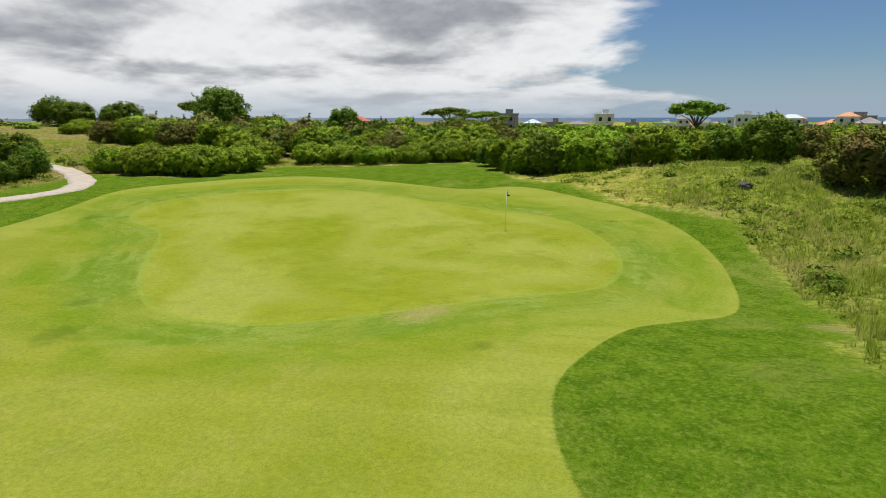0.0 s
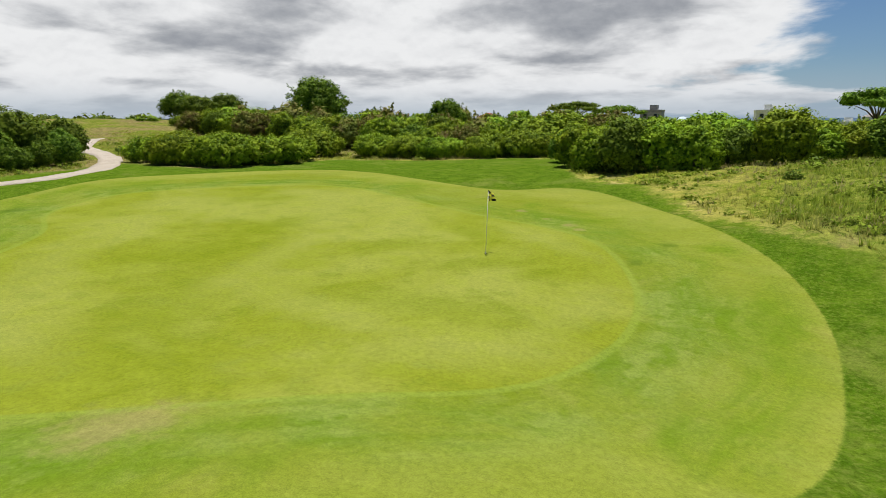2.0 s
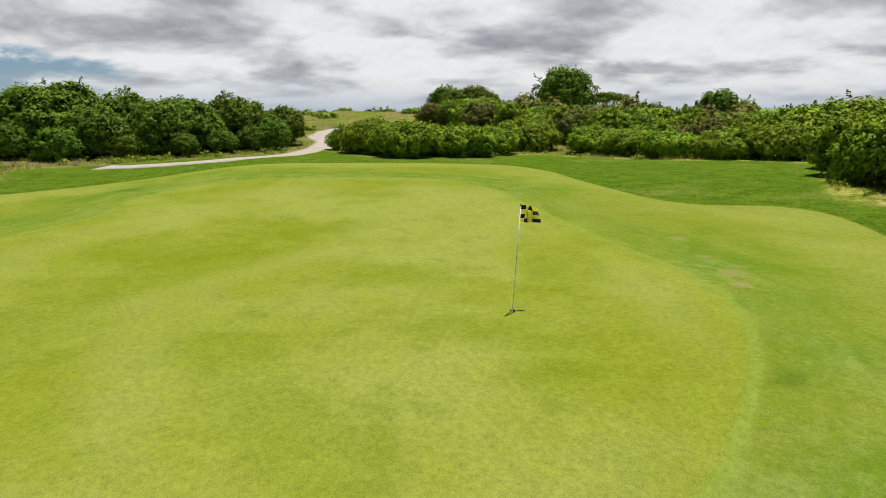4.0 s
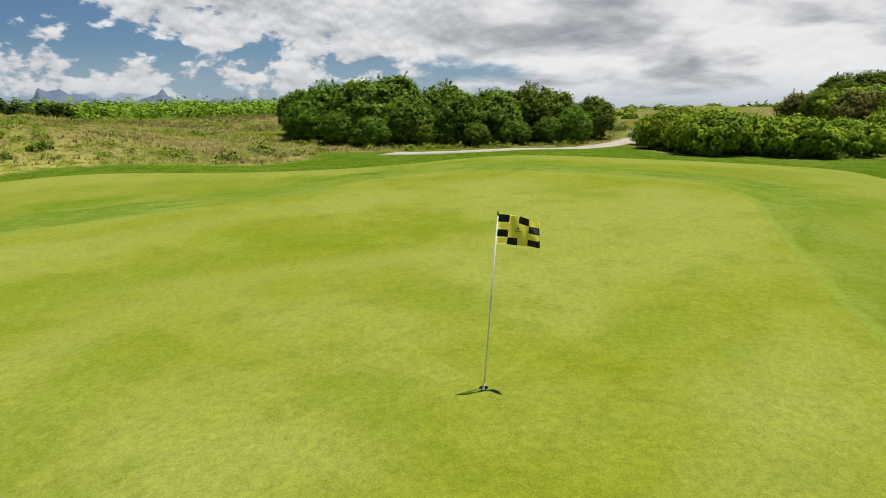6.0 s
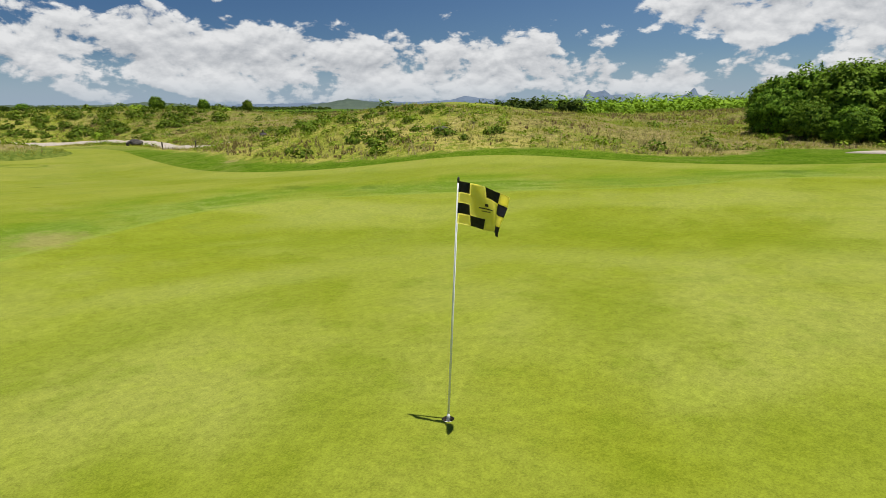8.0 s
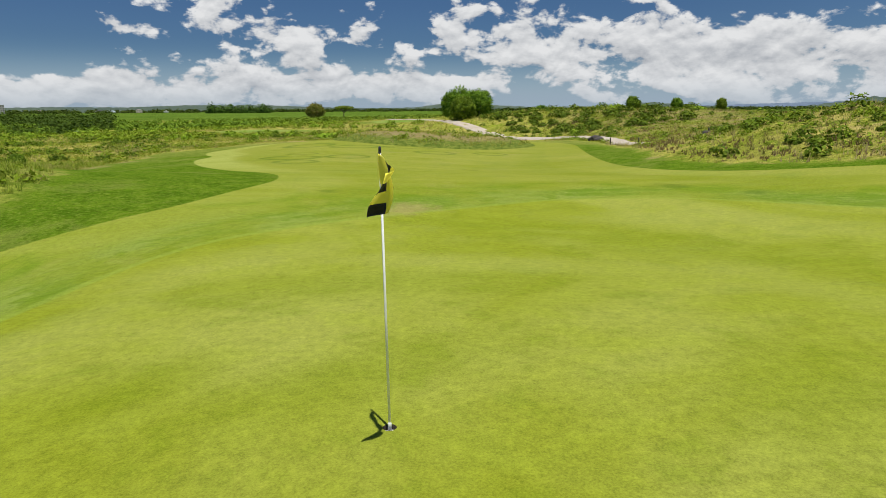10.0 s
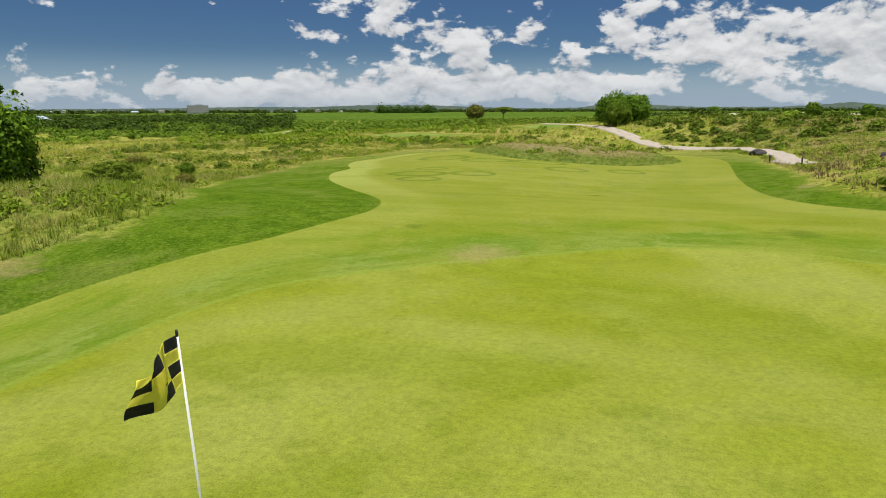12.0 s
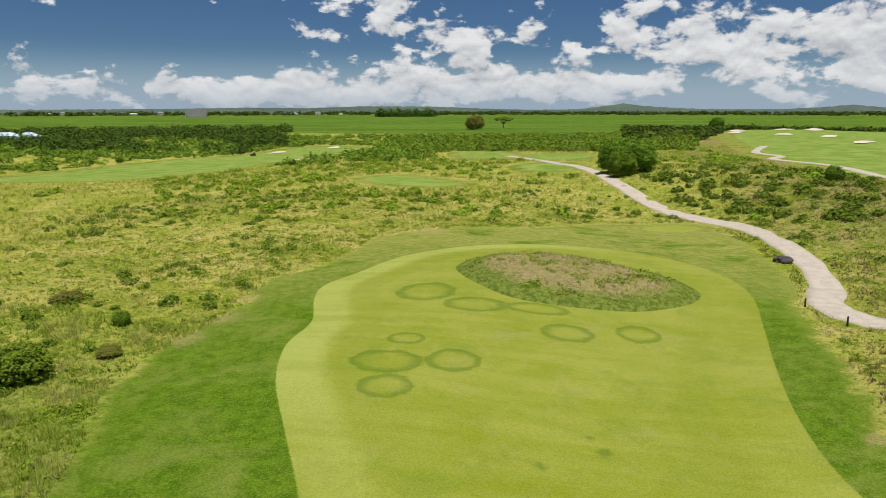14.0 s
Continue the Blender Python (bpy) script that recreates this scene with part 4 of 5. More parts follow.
# clump beyond the path
for k, (x, y, s) in enumerate([(-47.0, -11, .90), (-45.0, -7.4, 1.02), (-47.5, -5.0, 1.04), (-42.4, -3.4, .72), (-41.0, 0.4, .70), (-42.6, 3.4, .74), (-44.4, 6.4, .84), (-48.0, 8.5, .84), (-46.4, 11.6, .64), (-50, -1, .95), (-51.5, 4, .9), (-49.5, -13.5, .72), (-43.0, 9.3, .55)]):
    put(tree_protos[k % 3], used, x, y, rnd.uniform(0, 6.28), s, rnd.uniform(.92, 1.08))
for k, (x, y, s) in enumerate([(-42.6, -8.9, .52), (-40.9, -6.2, .5), (-39.9, -1.6, .40), (-39.4, 1.6, .36), (-40.6, 4.6, .42), (-44.5, -12.2, .55), (-42.2, 7.2, .45)]):
    put(tree_protos[k % 3], used, x, y, rnd.uniform(0, 6.28), s, rnd.uniform(.8, 1.1))
# rows of mixed scrub behind the hedges
HEIGHT = {"scrub_tree": 4.0, "tree": 5.4, "olive_tree": 4.2, "bush": 3.2, "hedge_shrub": 2.3}
for row, (y0, n, step, lo, hi, wild) in enumerate([(37, 44, 2.0, 2.9, 3.7, 4.0), (46, 38, 2.6, 3.4, 4.4, 6.0), (62, 34, 3.8, 3.6, 4.8, 10.0), (88, 30, 5.5, 3.6, 5.0, 16.0)]):
    for k in range(n):
        x = -62 - row * 4 + step * k + rnd.uniform(-1.0, 1.0)
        y = y0 + rnd.uniform(-.5, .5) * wild
        if x < -38 and y < 31 or math.hypot(x + 58, y - 57) < 5:
            continue
        proto = (olive_protos[k % 2], bush_protos[k % 2], tree_protos[k % 3], hedge_protos[k % 3])[(0, 1, 2, 1, 0, 3, 1)[(k * 3 + row) % 7]]
        if row > 0:
            proto = scrub_protos[(k * 2 + row) % 3]
            lo, hi = (2.3, 3.3) if x > -8 else (3.0, 4.2)
        put(proto, used, x, y, rnd.uniform(0, 6.28), rnd.uniform(lo, hi) / HEIGHT[proto.name.split(".")[0]], rnd.uniform(.85, 1.05))
put(round_tree, used, -58.5, 57, 0.4, 1.02)
put(round_tree, used, -72, 51, 2.0, .72, .92)
put(tree_protos[0], used, -105, 68, 1.0, 1.4, .78)
put(tree_protos[1], used, -98, 66, 3.0, 1.25, .76)
put(tree_protos[2], used, -92, 69, 2.0, 1.0, .9)
put(hedge_protos[0], used, -88, 58, 2.0, 1.0, .9)
put(hedge_protos[1], used, -83, 52, 4.0, .9, .9)
put(round_tree, used, 28.6, -23.4, 1.3, .80)
put(tree_protos[1], used, -44, 72, 1.0, 1.1)
put(umbrella_tree, used, 16, 90, 0.5, 1.08, 1.02)
put(umbrella_tree, used, -43, 134, 1.5, 1.35, .72)
put(umbrella_tree, used, -34, 138, 2.5, 1.2, .7)
put(umbrella_tree, used, -135, 150, 1.0, 1.45)
# east side
put(tree_protos[2], used, 16.2, 24.0, 0.3, .78)
put(tree_protos[0], used, 13.2, 27, 1.3, .62)
put(olive_protos[0], used, 18.6, 10.2, 0.8, .80, 1.0)
put(olive_protos[1], used, 22.4, 9.0, 2.8, .78, 1.0)
put(tree_protos[0], used, 24.2, 5.2, 2.2, .52)
for k in range(14):
    put((tree_protos[k % 3], olive_protos[k % 2])[k % 2], used, 24 + rnd.uniform(0, 26), 18 + k * 3 + rnd.uniform(-3, 3), rnd.uniform(0, 6.28), rnd.uniform(.55, .8))
# south side
put(tree_protos[0], used, -10.2, -143, 0.3, 1.3, 1.05)
put(tree_protos[1], used, -14.6, -139, 1.3, 1.15, 1.0)
put(tree_protos[2], used, -10.8, -135.5, 2.3, .95, 1.0)
put(tree_protos[1], used, 28.2, -33.6, 0.3, .62, .62)
put(tree_protos[2], used, 28.5, -42.4, 1.3, .22, .9)
put(olive_protos[0], used, 35.3, -45.1, 1.3, .42, .45)
put(olive_protos[1], used, 25.6, -37.6, 2.3, .30, .5)
for x, y, s in [(40, -285, 1.1), (4, -252, .8), (-8, -250, .7), (-41, -114, .75), (-46, -106, .6), (-50, -98, .6), (26, -117, .35), (178, -228, .8), (186, -222, .7), (20, -262, .6)]:
    put(bush_protos[2], used, x, y, rnd.uniform(0, 6.28), s)
put(olive_protos[0], used, 87, -560, 0.3, 3.0)
put(umbrella_tree, used, 66, -600, 0.3, 2.0, .8)
put(round_tree, used, -128, -640, 0.3, 1.6, .8)

# ---------------------------------------------------------------- flag, pole and cup
M_POLE = plain_material("pole_paint", (0.78, 0.79, 0.78), (0.86, 0.87, 0.86), 20.0, 0.4, bump=0.05)
M_YELLOW = plain_material("flag_yellow", (0.92, 0.84, 0.10), (0.95, 0.90, 0.18), 30.0, 0.6, bump=0.15)
M_BLACK = plain_material("flag_black", (0.012, 0.012, 0.015), (0.03, 0.03, 0.035), 30.0, 0.55, bump=0.15)
M_WHITE = plain_material("white_plastic", (0.72, 0.72, 0.70), (0.82, 0.82, 0.80), 30.0, 0.35, bump=0.05)
M_INK = plain_material("flag_print", (0.05, 0.045, 0.02), (0.08, 0.07, 0.03), 30.0, 0.7)
for m_ in (M_YELLOW,):
    t_ = m_.node_tree
    bsdf_ = [n for n in t_.nodes if n.type == "BSDF_PRINCIPLED"][0]
    glow_ = node(t_, "ShaderNodeBsdfTranslucent", {0: (0.97, 0.92, 0.22, 1)})
    mix_ = node(t_, "ShaderNodeMixShader", {0: 0.5, 1: bsdf_.outputs[0], 2: glow_.outputs[0]})
    t_.links.new(mix_.outputs[0], [n for n in t_.nodes if n.type == "OUTPUT_MATERIAL"][0].inputs[0])
LEAN = Vector((0.006, 0.056, 1.0)).normalized()
POLE = 2.13
cup_z = float(ground_z(0.0, 0.0)[0])
flagstick = new("flagstick")
flagstick.location = (0, 0, cup_z)
tagged(flagstick, "white golf flagstick with black and yellow checkered flag", "flagstick")
bm = bmesh.new()
tube(bm, [LEAN * -0.10, LEAN * 0.9, LEAN * (POLE - 0.02)], [0.0105, 0.0095, 0.0085], 12)
part("pole", bm_mesh("pole", bm, M_POLE, True), flagstick)
bm = bmesh.new()
tube(bm, [LEAN * (POLE - 0.03), LEAN * (POLE - 0.012), LEAN * (POLE + 0.01), LEAN * (POLE + 0.018)], [0.0085, 0.010, 0.009, 0.004], 12)
part("finial", bm_mesh("finial", bm, M_BLACK, True), flagstick, "black plastic cap")
bm = bmesh.new()
tube(bm, [LEAN * -0.03, LEAN * 0.035, LEAN * 0.05], [0.016, 0.016, 0.010], 12)
part("ferrule", bm_mesh("ferrule", bm, M_WHITE, True), flagstick)
FLAG_W, FLAG_H, NU, NV = 0.50, 0.345, 32, 24
wind, across = Vector((-0.10, 0.995, 0.0)).normalized(), Vector((0.995, 0.10, 0.0)).normalized()


def cloth(u, v):
    """A point of the flag: u from the pole to the free edge, v from top to bottom."""
    root = LEAN * (POLE - 0.015 - v * FLAG_H)
    wave = 0.085 * u ** 1.1 * math.sin(6.0 * u + 1.7 * v + 0.4) + 0.032 * u * math.sin(12 * u - 4 * v)
    droop = -0.05 * u ** 1.5 - 0.05 * u * u * (1 - v) + 0.016 * math.sin(6 * u + 2 * v) * u
    return root + wind * (0.008 + FLAG_W * (u - 0.05 * u * u)) + across * wave + Vector((0, 0, droop))


LOGO = {(1, 1), (1, 2), (2, 1), (2, 2)}


def cloth_piece(cells):
    b, grid = bmesh.new(), {}
    for ci, cj in cells:
        for i in range(ci * NU // 4, (ci + 1) * NU // 4):
            for j in range(cj * NV // 4, (cj + 1) * NV // 4):
                quad = []
                for a, c in ((i, j), (i, j + 1), (i + 1, j + 1), (i + 1, j)):
                    if (a, c) not in grid:
                        grid[(a, c)] = b.verts.new(cloth(a / NU, c / NV))
                    quad.append(grid[(a, c)])
                b.faces.new(quad)
    bmesh.ops.solidify(b, geom=b.faces[:], thickness=0.0012)
    return b


dark_cells = [(i, j) for i in range(4) for j in range(4) if (i + j) % 2 == 0 and (i, j) not in LOGO]
flag = part("flag", bm_mesh("flag", cloth_piece([(i, j) for i in range(4) for j in range(4) if (i, j) not in dark_cells]), M_YELLOW, True), flagstick, "rippling yellow and black checkered nylon flag")
for cell in dark_cells:
    part("black_square", bm_mesh("black_square", cloth_piece([cell]), M_BLACK, True), flag)
bm = bmesh.new()
for u0, u1, v0, v1 in [(.40, .60, .50, .525), (.44, .57, .57, .585), (.475, .525, .40, .46)]:
    for side in (1, -1):
        row = []
        for k in range(9):
            u = u0 + (u1 - u0) * k / 8
            nrm = (cloth(u + .01, v0) - cloth(u - .01, v0)).cross(cloth(u, v0 + .02) - cloth(u, v0 - .02)).normalized() * 0.0022 * side
            row.append((bm.verts.new(cloth(u, v0) + nrm), bm.verts.new(cloth(u, v1) + nrm)))
        for a, b in zip(row, row[1:]):
            bm.faces.new((a[0], a[1], b[1], b[0]))
part("print", bm_mesh("print", bm, M_INK), flag, "small dark printed emblem bars")
# cup in the ground: a rim of cut soil above a white liner
M_SOIL = plain_material("cut_soil", (0.018, 0.014, 0.008), (0.035, 0.027, 0.015), 60.0, 0.95)


def cup_wall(profile, close):
    b = bmesh.new()
    loops = [[b.verts.new((r_ * math.cos(k * math.tau / 28), r_ * math.sin(k * math.tau / 28), z_)) for k in range(28)] for r_, z_ in profile]
    for lo, hi in zip(loops, loops[1:]):
        for k in range(28):
            b.faces.new((lo[k], lo[(k + 1) % 28], hi[(k + 1) % 28], hi[k]))
    if close:
        b.faces.new(loops[-1][::-1])
    bmesh.ops.recalc_face_normals(b, faces=b.faces[:])
    return b


cup = new("golf_cup")
cup.location = (0, 0, cup_z)
tagged(cup, "white plastic golf cup sunk into the green", "golf cup")
part("soil_rim", bm_mesh("soil_rim", cup_wall([(0.0560, 0.0), (0.0535, -0.002), (0.0535, -0.047)], False), M_SOIL, True), cup, "dark cut soil edge")
part("liner", bm_mesh("liner", cup_wall([(0.0535, -0.046), (0.0515, -0.046), (0.0510, -0.125), (0.012, -0.125)], True), M_WHITE, True), cup)


# ---------------------------------------------------------------- wild grass and weeds
def tuft_mesh(name, rng, x, y, height, blades, width, mat, lean=0.45):
    """Many tufts of narrow bent blades as one mesh."""
    n = len(x)
    z = ground_z(x, y) - 0.03
    k = n * blades
    bx, by, bz = np.repeat(x, blades), np.repeat(y, blades), np.repeat(z, blades)
    hh = np.repeat(height, blades) * rng.uniform(0.55, 1.15, k)
    a = rng.uniform(0, 2 * np.pi, k)
    spread = np.repeat(height, blades) * 0.35 * rng.random(k)
    b2 = rng.uniform(0, 2 * np.pi, k)
    rx, ry = bx + spread * np.cos(b2), by + spread * np.sin(b2)
    l = hh * lean * rng.uniform(0.2, 1.0, k)
    dx, dy = np.cos(a) * l, np.sin(a) * l
    w = width * rng.uniform(0.6, 1.3, k)
    wx, wy = -np.sin(a) * w, np.cos(a) * w
    v = np.stack([np.stack([rx - wx, ry - wy, bz], 1), np.stack([rx + wx, ry + wy, bz], 1), np.stack([rx + dx, ry + dy, bz + hh], 1)], 1).reshape(-1, 3)
    return raw_mesh(name, v, np.arange(k * 3).reshape(k, 3), [mat], False)


def wild_spots(rng, n, box_, keep_edge=0.0, power=1.0):
    x, y = rng.uniform(box_[0], box_[1], n), rng.uniform(box_[2], box_[3], n)
    d, isl = rough_distance(x, y), inside_distance(island_line, x, y, 30)
    ok = (d < -keep_edge) | (isl > 0.4)
    for line_, half in PATH_LINES:
        dist = np.min(np.hypot(x[:, None] - line_[None, :, 0], y[:, None] - line_[None, :, 1]), 1)
        ok &= dist > half
    return x[ok], y[ok]


PATH_LINES = [(open_curve([(2, -166), (-2, -160), (-6, -146), (-9.5, -128), (-16, -109), (-23, -95.5), (-24.4, -84), (-24.2, -72), (-22.5, -62), (-20.4, -55.8), (-20.8, -52), (-23, -49.2), (-28, -47), (-38, -46), (-55, -50)], 20), 1.5),
              (open_curve([(-34.2, -4.2), (-32.0, -1.6), (-31.0, 0.3), (-31.2, 2.6), (-35, 7), (-40.5, 11.6), (-45, 14.6), (-50, 16.8), (-57, 19), (-66, 26)], 20), 1.5)]


def grass_material(name, a, b, tip):
    m, t, s = material(name)
    rn = node(t, "ShaderNodeNewGeometry").outputs["Random Per Island"]
    pos = node(t, "ShaderNodeNewGeometry").outputs["Position"]
    col = blend(t, rn, a, b)
    col = blend(t, ramp01(t, noise_tex(t, pos, 0.22, 5.0, 0.65), 0.48, 0.64), col, tip)
    t.links.new(col, s.inputs["Base Color"])
    s.inputs["Roughness"].default_value = 0.7
    s.inputs["Specular IOR Level"].default_value = 0.2
    tr = node(t, "ShaderNodeBsdfTranslucent", {0: col})
    mix = node(t, "ShaderNodeMixShader", {0: 0.5, 1: s.outputs[0], 2: tr.outputs[0]})
    t.links.new(mix.outputs[0], [n for n in t.nodes if n.type == "OUTPUT_MATERIAL"][0].inputs[0])
    return m


M_GRASS = grass_material("wild_grass", (0.225, 0.265, 0.024), (0.400, 0.402, 0.062), (0.470, 0.425, 0.140))
M_HERB = grass_material("tall_herb", (0.170, 0.250, 0.018), (0.360, 0.430, 0.055), (0.470, 0.450, 0.130))
M_STRAW = grass_material("straw_grass", (0.330, 0.280, 0.105), (0.500, 0.425, 0.190), (0.260, 0.255, 0.070))
M_SHRUB = leaf_material("shrub_leaf", (0.060, 0.115, 0.006), (0.150, 0.225, 0.016), (0.100, 0.165, 0.012))
M_WEED = leaf_material("weed_leaf", (0.110, 0.185, 0.008), (0.235, 0.320, 0.022), (0.180, 0.270, 0.014))
rng = np.random.default_rng(3)


def near_edge(x, y, reach):
    """Thin out tufts with distance from the mown ground."""
    d = -rough_distance(x, y)
    return rng.random(len(x)) < np.clip(1.15 - d / reach, 0.12, 1)


def dryness(x, y):
    return np.sin(x * 0.21 + 1.5 * np.sin(y * 0.13)) * np.cos(y * 0.24 + 0.8 * np.sin(x * 0.17)) + 0.5 * np.sin(x * 0.9 + y * 0.5) * np.sin(y * 0.8 - x * 0.3)


def patchy(x, y, seed):
    """Clustered density: several waves of different length, turned against one another."""
    return (np.sin(x * 0.61 + 1.9 * np.sin(y * 0.37 + seed)) * np.cos(y * 0.57 + 1.4 * np.sin(x * 0.43 + seed)) + 0.7 * np.sin(x * 1.9 + y * 0.8 + seed) * np.sin(y * 1.7 - x * 0.9 + 2 * seed)
            + 0.5 * np.sin(x * 0.13 + seed) * np.cos(y * 0.17 + 1.1 * np.sin(x * 0.08)))


x, y = wild_spots(rng, 155000, (-75, 62, -118, 36))
ok = near_edge(x, y, 34) & (dryness(x, y) + 0.35 * rng.normal(0, 1, len(x)) < 0.7) & (patchy(x, y, 0.4) + 0.5 * rng.normal(0, 1, len(x)) > -0.55)
x, y = x[ok], y[ok]
tall = 0.16 + 0.26 * np.clip(0.5 + 0.5 * patchy(x, y, 0.4), 0, 1)
away = 1 + np.clip(-rough_distance(x, y) / 22.0, 0, 1.2)
grass = new("wild_grass", tuft_mesh("wild_grass", rng, x, y, tall * rng.uniform(0.6, 1.25, len(x)) * 0.75, 7, np.repeat(0.017 * away, 7), M_GRASS, 1.1))
tagged(grass, "knee-high olive green wild grass", "grass", kind="stuff")
x, y = wild_spots(rng, 90000, (-75, 62, -118, 36))
ok = near_edge(x, y, 34) & (dryness(x, y) + 0.3 * rng.normal(0, 1, len(x)) > 0.40) & (patchy(x, y, 1.9) + 0.5 * rng.normal(0, 1, len(x)) > -0.3)
x, y = x[ok], y[ok]
straw = new("straw_grass", tuft_mesh("straw_grass", rng, x, y, rng.uniform(0.2, 0.5, len(x)), 6, 0.018, M_STRAW, 1.0))
tagged(straw, "dry straw-coloured seeding grass", "grass", kind="stuff")
x, y = wild_spots(rng, 36000, (8, 46, -44, 26), 0.2)
ok = patchy(x, y, 7.0) + 0.6 * rng.normal(0, 1, len(x)) > -0.7
x, y = x[ok], y[ok]
herbs = new("tall_herbs", tuft_mesh("tall_herbs", rng, x, y, (0.28 + 0.30 * np.clip(0.5 + 0.5 * patchy(x, y, 7.0), 0, 1)) * rng.uniform(0.5, 1.1, len(x)), 7, 0.022, M_HERB, 0.9))
tagged(herbs, "tall leafy green herbs among the grass", "herbs", kind="stuff")
M_BROWN = grass_material("brown_grass", (0.130, 0.085, 0.038), (0.265, 0.190, 0.085), (0.170, 0.180, 0.040))
x, y = wild_spots(rng, 42000, (-85, -14, -112, 2), 0.4)
ok = (patchy(x * 0.55, y * 0.55, 4.2) + 0.35 * rng.normal(0, 1, len(x)) > 0.35) & (inside_distance(island_line, x, y, 30) < 0)
x, y = x[ok], y[ok]
brown = new("brown_grass", tuft_mesh("brown_grass", rng, x, y, rng.uniform(0.18, 0.42, len(x)), 6, 0.03, M_BROWN, 1.1))
tagged(brown, "brown dying tussock grass in patches", "grass", kind="stuff")
x, y = wild_spots(rng, 60000, (-130, 150, -270, -40), 1.0)
ok = ((y < -112) | (x > 56) | (x < -72)) & (patchy(x * 0.5, y * 0.5, 3.0) + 0.5 * rng.normal(0, 1, len(x)) > -0.2)
x, y = x[ok], y[ok]
meadow = new("meadow_grass", tuft_mesh("meadow_grass", rng, x, y, rng.uniform(0.3, 0.8, len(x)), 5, 0.075, M_GRASS, 1.7))
tagged(meadow, "rough meadow grass on distant slopes", "grass", kind="stuff")


def clump_mesh(name, rng, x, y, size, leaves, leaf, mat, flat=0.7):
    n = len(x)
    z = ground_z(x, y)
    d = rng.normal(0, 1, (n * leaves, 3))
    d /= np.linalg.norm(d, axis=1)[:, None]
    d[:, 2] = np.abs(d[:, 2])
    s = np.repeat(size, leaves)
    r = s * (1 - 0.4 * rng.random(n * leaves) ** 1.5) * (1 + 0.25 * np.sin(d[:, 0] * 5 + np.repeat(x, leaves)) * np.cos(d[:, 1] * 6))
    c = np.stack([np.repeat(x, leaves), np.repeat(y, leaves), np.repeat(z, leaves)], 1) + d * r[:, None] * np.array([1, 1, flat])
    v, f, nrm = leaf_tris(rng, c, d, leaf * (s / np.mean(size))[:, None] ** 0.5, 0.55, 1.6, 0.7)
    return raw_mesh(name, v, f, [mat], True, nrm)


x, y = wild_spots(rng, 30000, (-60, 60, -112, 34), 0.3)
ok = near_edge(x, y, 30) & (patchy(x * 0.7, y * 0.7, 5.0) + 0.35 * rng.normal(0, 1, len(x)) > 0.25)
x, y = x[ok], y[ok]
weeds = new("weeds", clump_mesh("weeds", rng, x, y, rng.uniform(0.15, 0.55, len(x)) * rng.uniform(.6, 1.3, len(x)), 32, 0.09, M_WEED, 0.8))
tagged(weeds, "low leafy green weeds among the grass", "weeds", kind="stuff")
# low shrubs standing in the grass, in groups
x, y = wild_spots(rng, 9000, (-62, 74, -125, 20), 1.2)
ok = (patchy(x * 0.45, y * 0.45, 11.0) + 0.4 * rng.normal(0, 1, len(x)) > 0.75) & (inside_distance(island_line, x, y, 30) < 0)
x, y = x[ok][:1700], y[ok][:1700]
shrubs = new("low_shrubs", clump_mesh("low_shrubs", rng, x, y, rng.uniform(0.25, 0.75, len(x)) * rng.uniform(.6, 1.3, len(x)), 90, 0.125, M_SHRUB, 0.95))
tagged(shrubs, "low dark green shrubs in wild grass", "shrubs", kind="stuff")
# scattered scrub further off
x, y = wild_spots(rng, 4200, (-230, 230, -420, 60), 4.0)
far = (x < -62) | (y < -95) | (x > 46)
dens = np.sin(x * 0.05 + 2 * np.sin(y * 0.021)) * np.cos(y * 0.043 + np.sin(x * 0.031)) + 0.5 * rng.normal(0, 1, len(x))
ok = far & (dens > 0.15)
scrub = new("scrub", clump_mesh("scrub", rng, x[ok], y[ok], rng.uniform(0.4, 1.5, ok.sum()), 90, 0.30, M_WEED, 0.75))
tagged(scrub, "scattered green scrub across the grassland", "scrub", kind="stuff")


# ---------------------------------------------------------------- sea, mountains, far hills
def far_point(yaw, dist):
    return -math.sin(radians(yaw)) * dist, math.cos(radians(yaw)) * dist


M_SEA, t_, s_ = material("sea_water")
s_.inputs["Base Color"].default_value = (0.020, 0.060, 0.110, 1)
s_.inputs["Roughness"].default_value = 0.35
sea_n = noise_tex(t_, node(t_, "ShaderNodeNewGeometry").outputs["Position"], 0.05, 6.0)
t_.links.new(node(t_, "ShaderNodeBump", {"Strength": 0.4, "Distance": 0.6, "Height": sea_n}).outputs[0], s_.inputs["Normal"])
sea_x, sea_y = np.linspace(-4300, 4300, 41), np.linspace(1000, 4600, 31)
sx, sy = [a.ravel() for a in np.meshgrid(sea_x, sea_y)]
si = (np.arange(30)[:, None] * 41 + np.arange(40)[None, :]).ravel()
sea = new("water", raw_mesh("water", np.column_stack([sx, sy, np.full(len(sx), -5.0)]), np.stack([si, si + 1, si + 42, si + 41], 1), [M_SEA]))
tagged(sea, "deep blue sea along the horizon", "sea", kind="structure")

# distance haze is mixed into the base colours of mountains and hills
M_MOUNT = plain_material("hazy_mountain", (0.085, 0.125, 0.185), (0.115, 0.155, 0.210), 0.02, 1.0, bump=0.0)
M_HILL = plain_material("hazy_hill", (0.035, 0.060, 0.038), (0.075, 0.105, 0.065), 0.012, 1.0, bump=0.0)


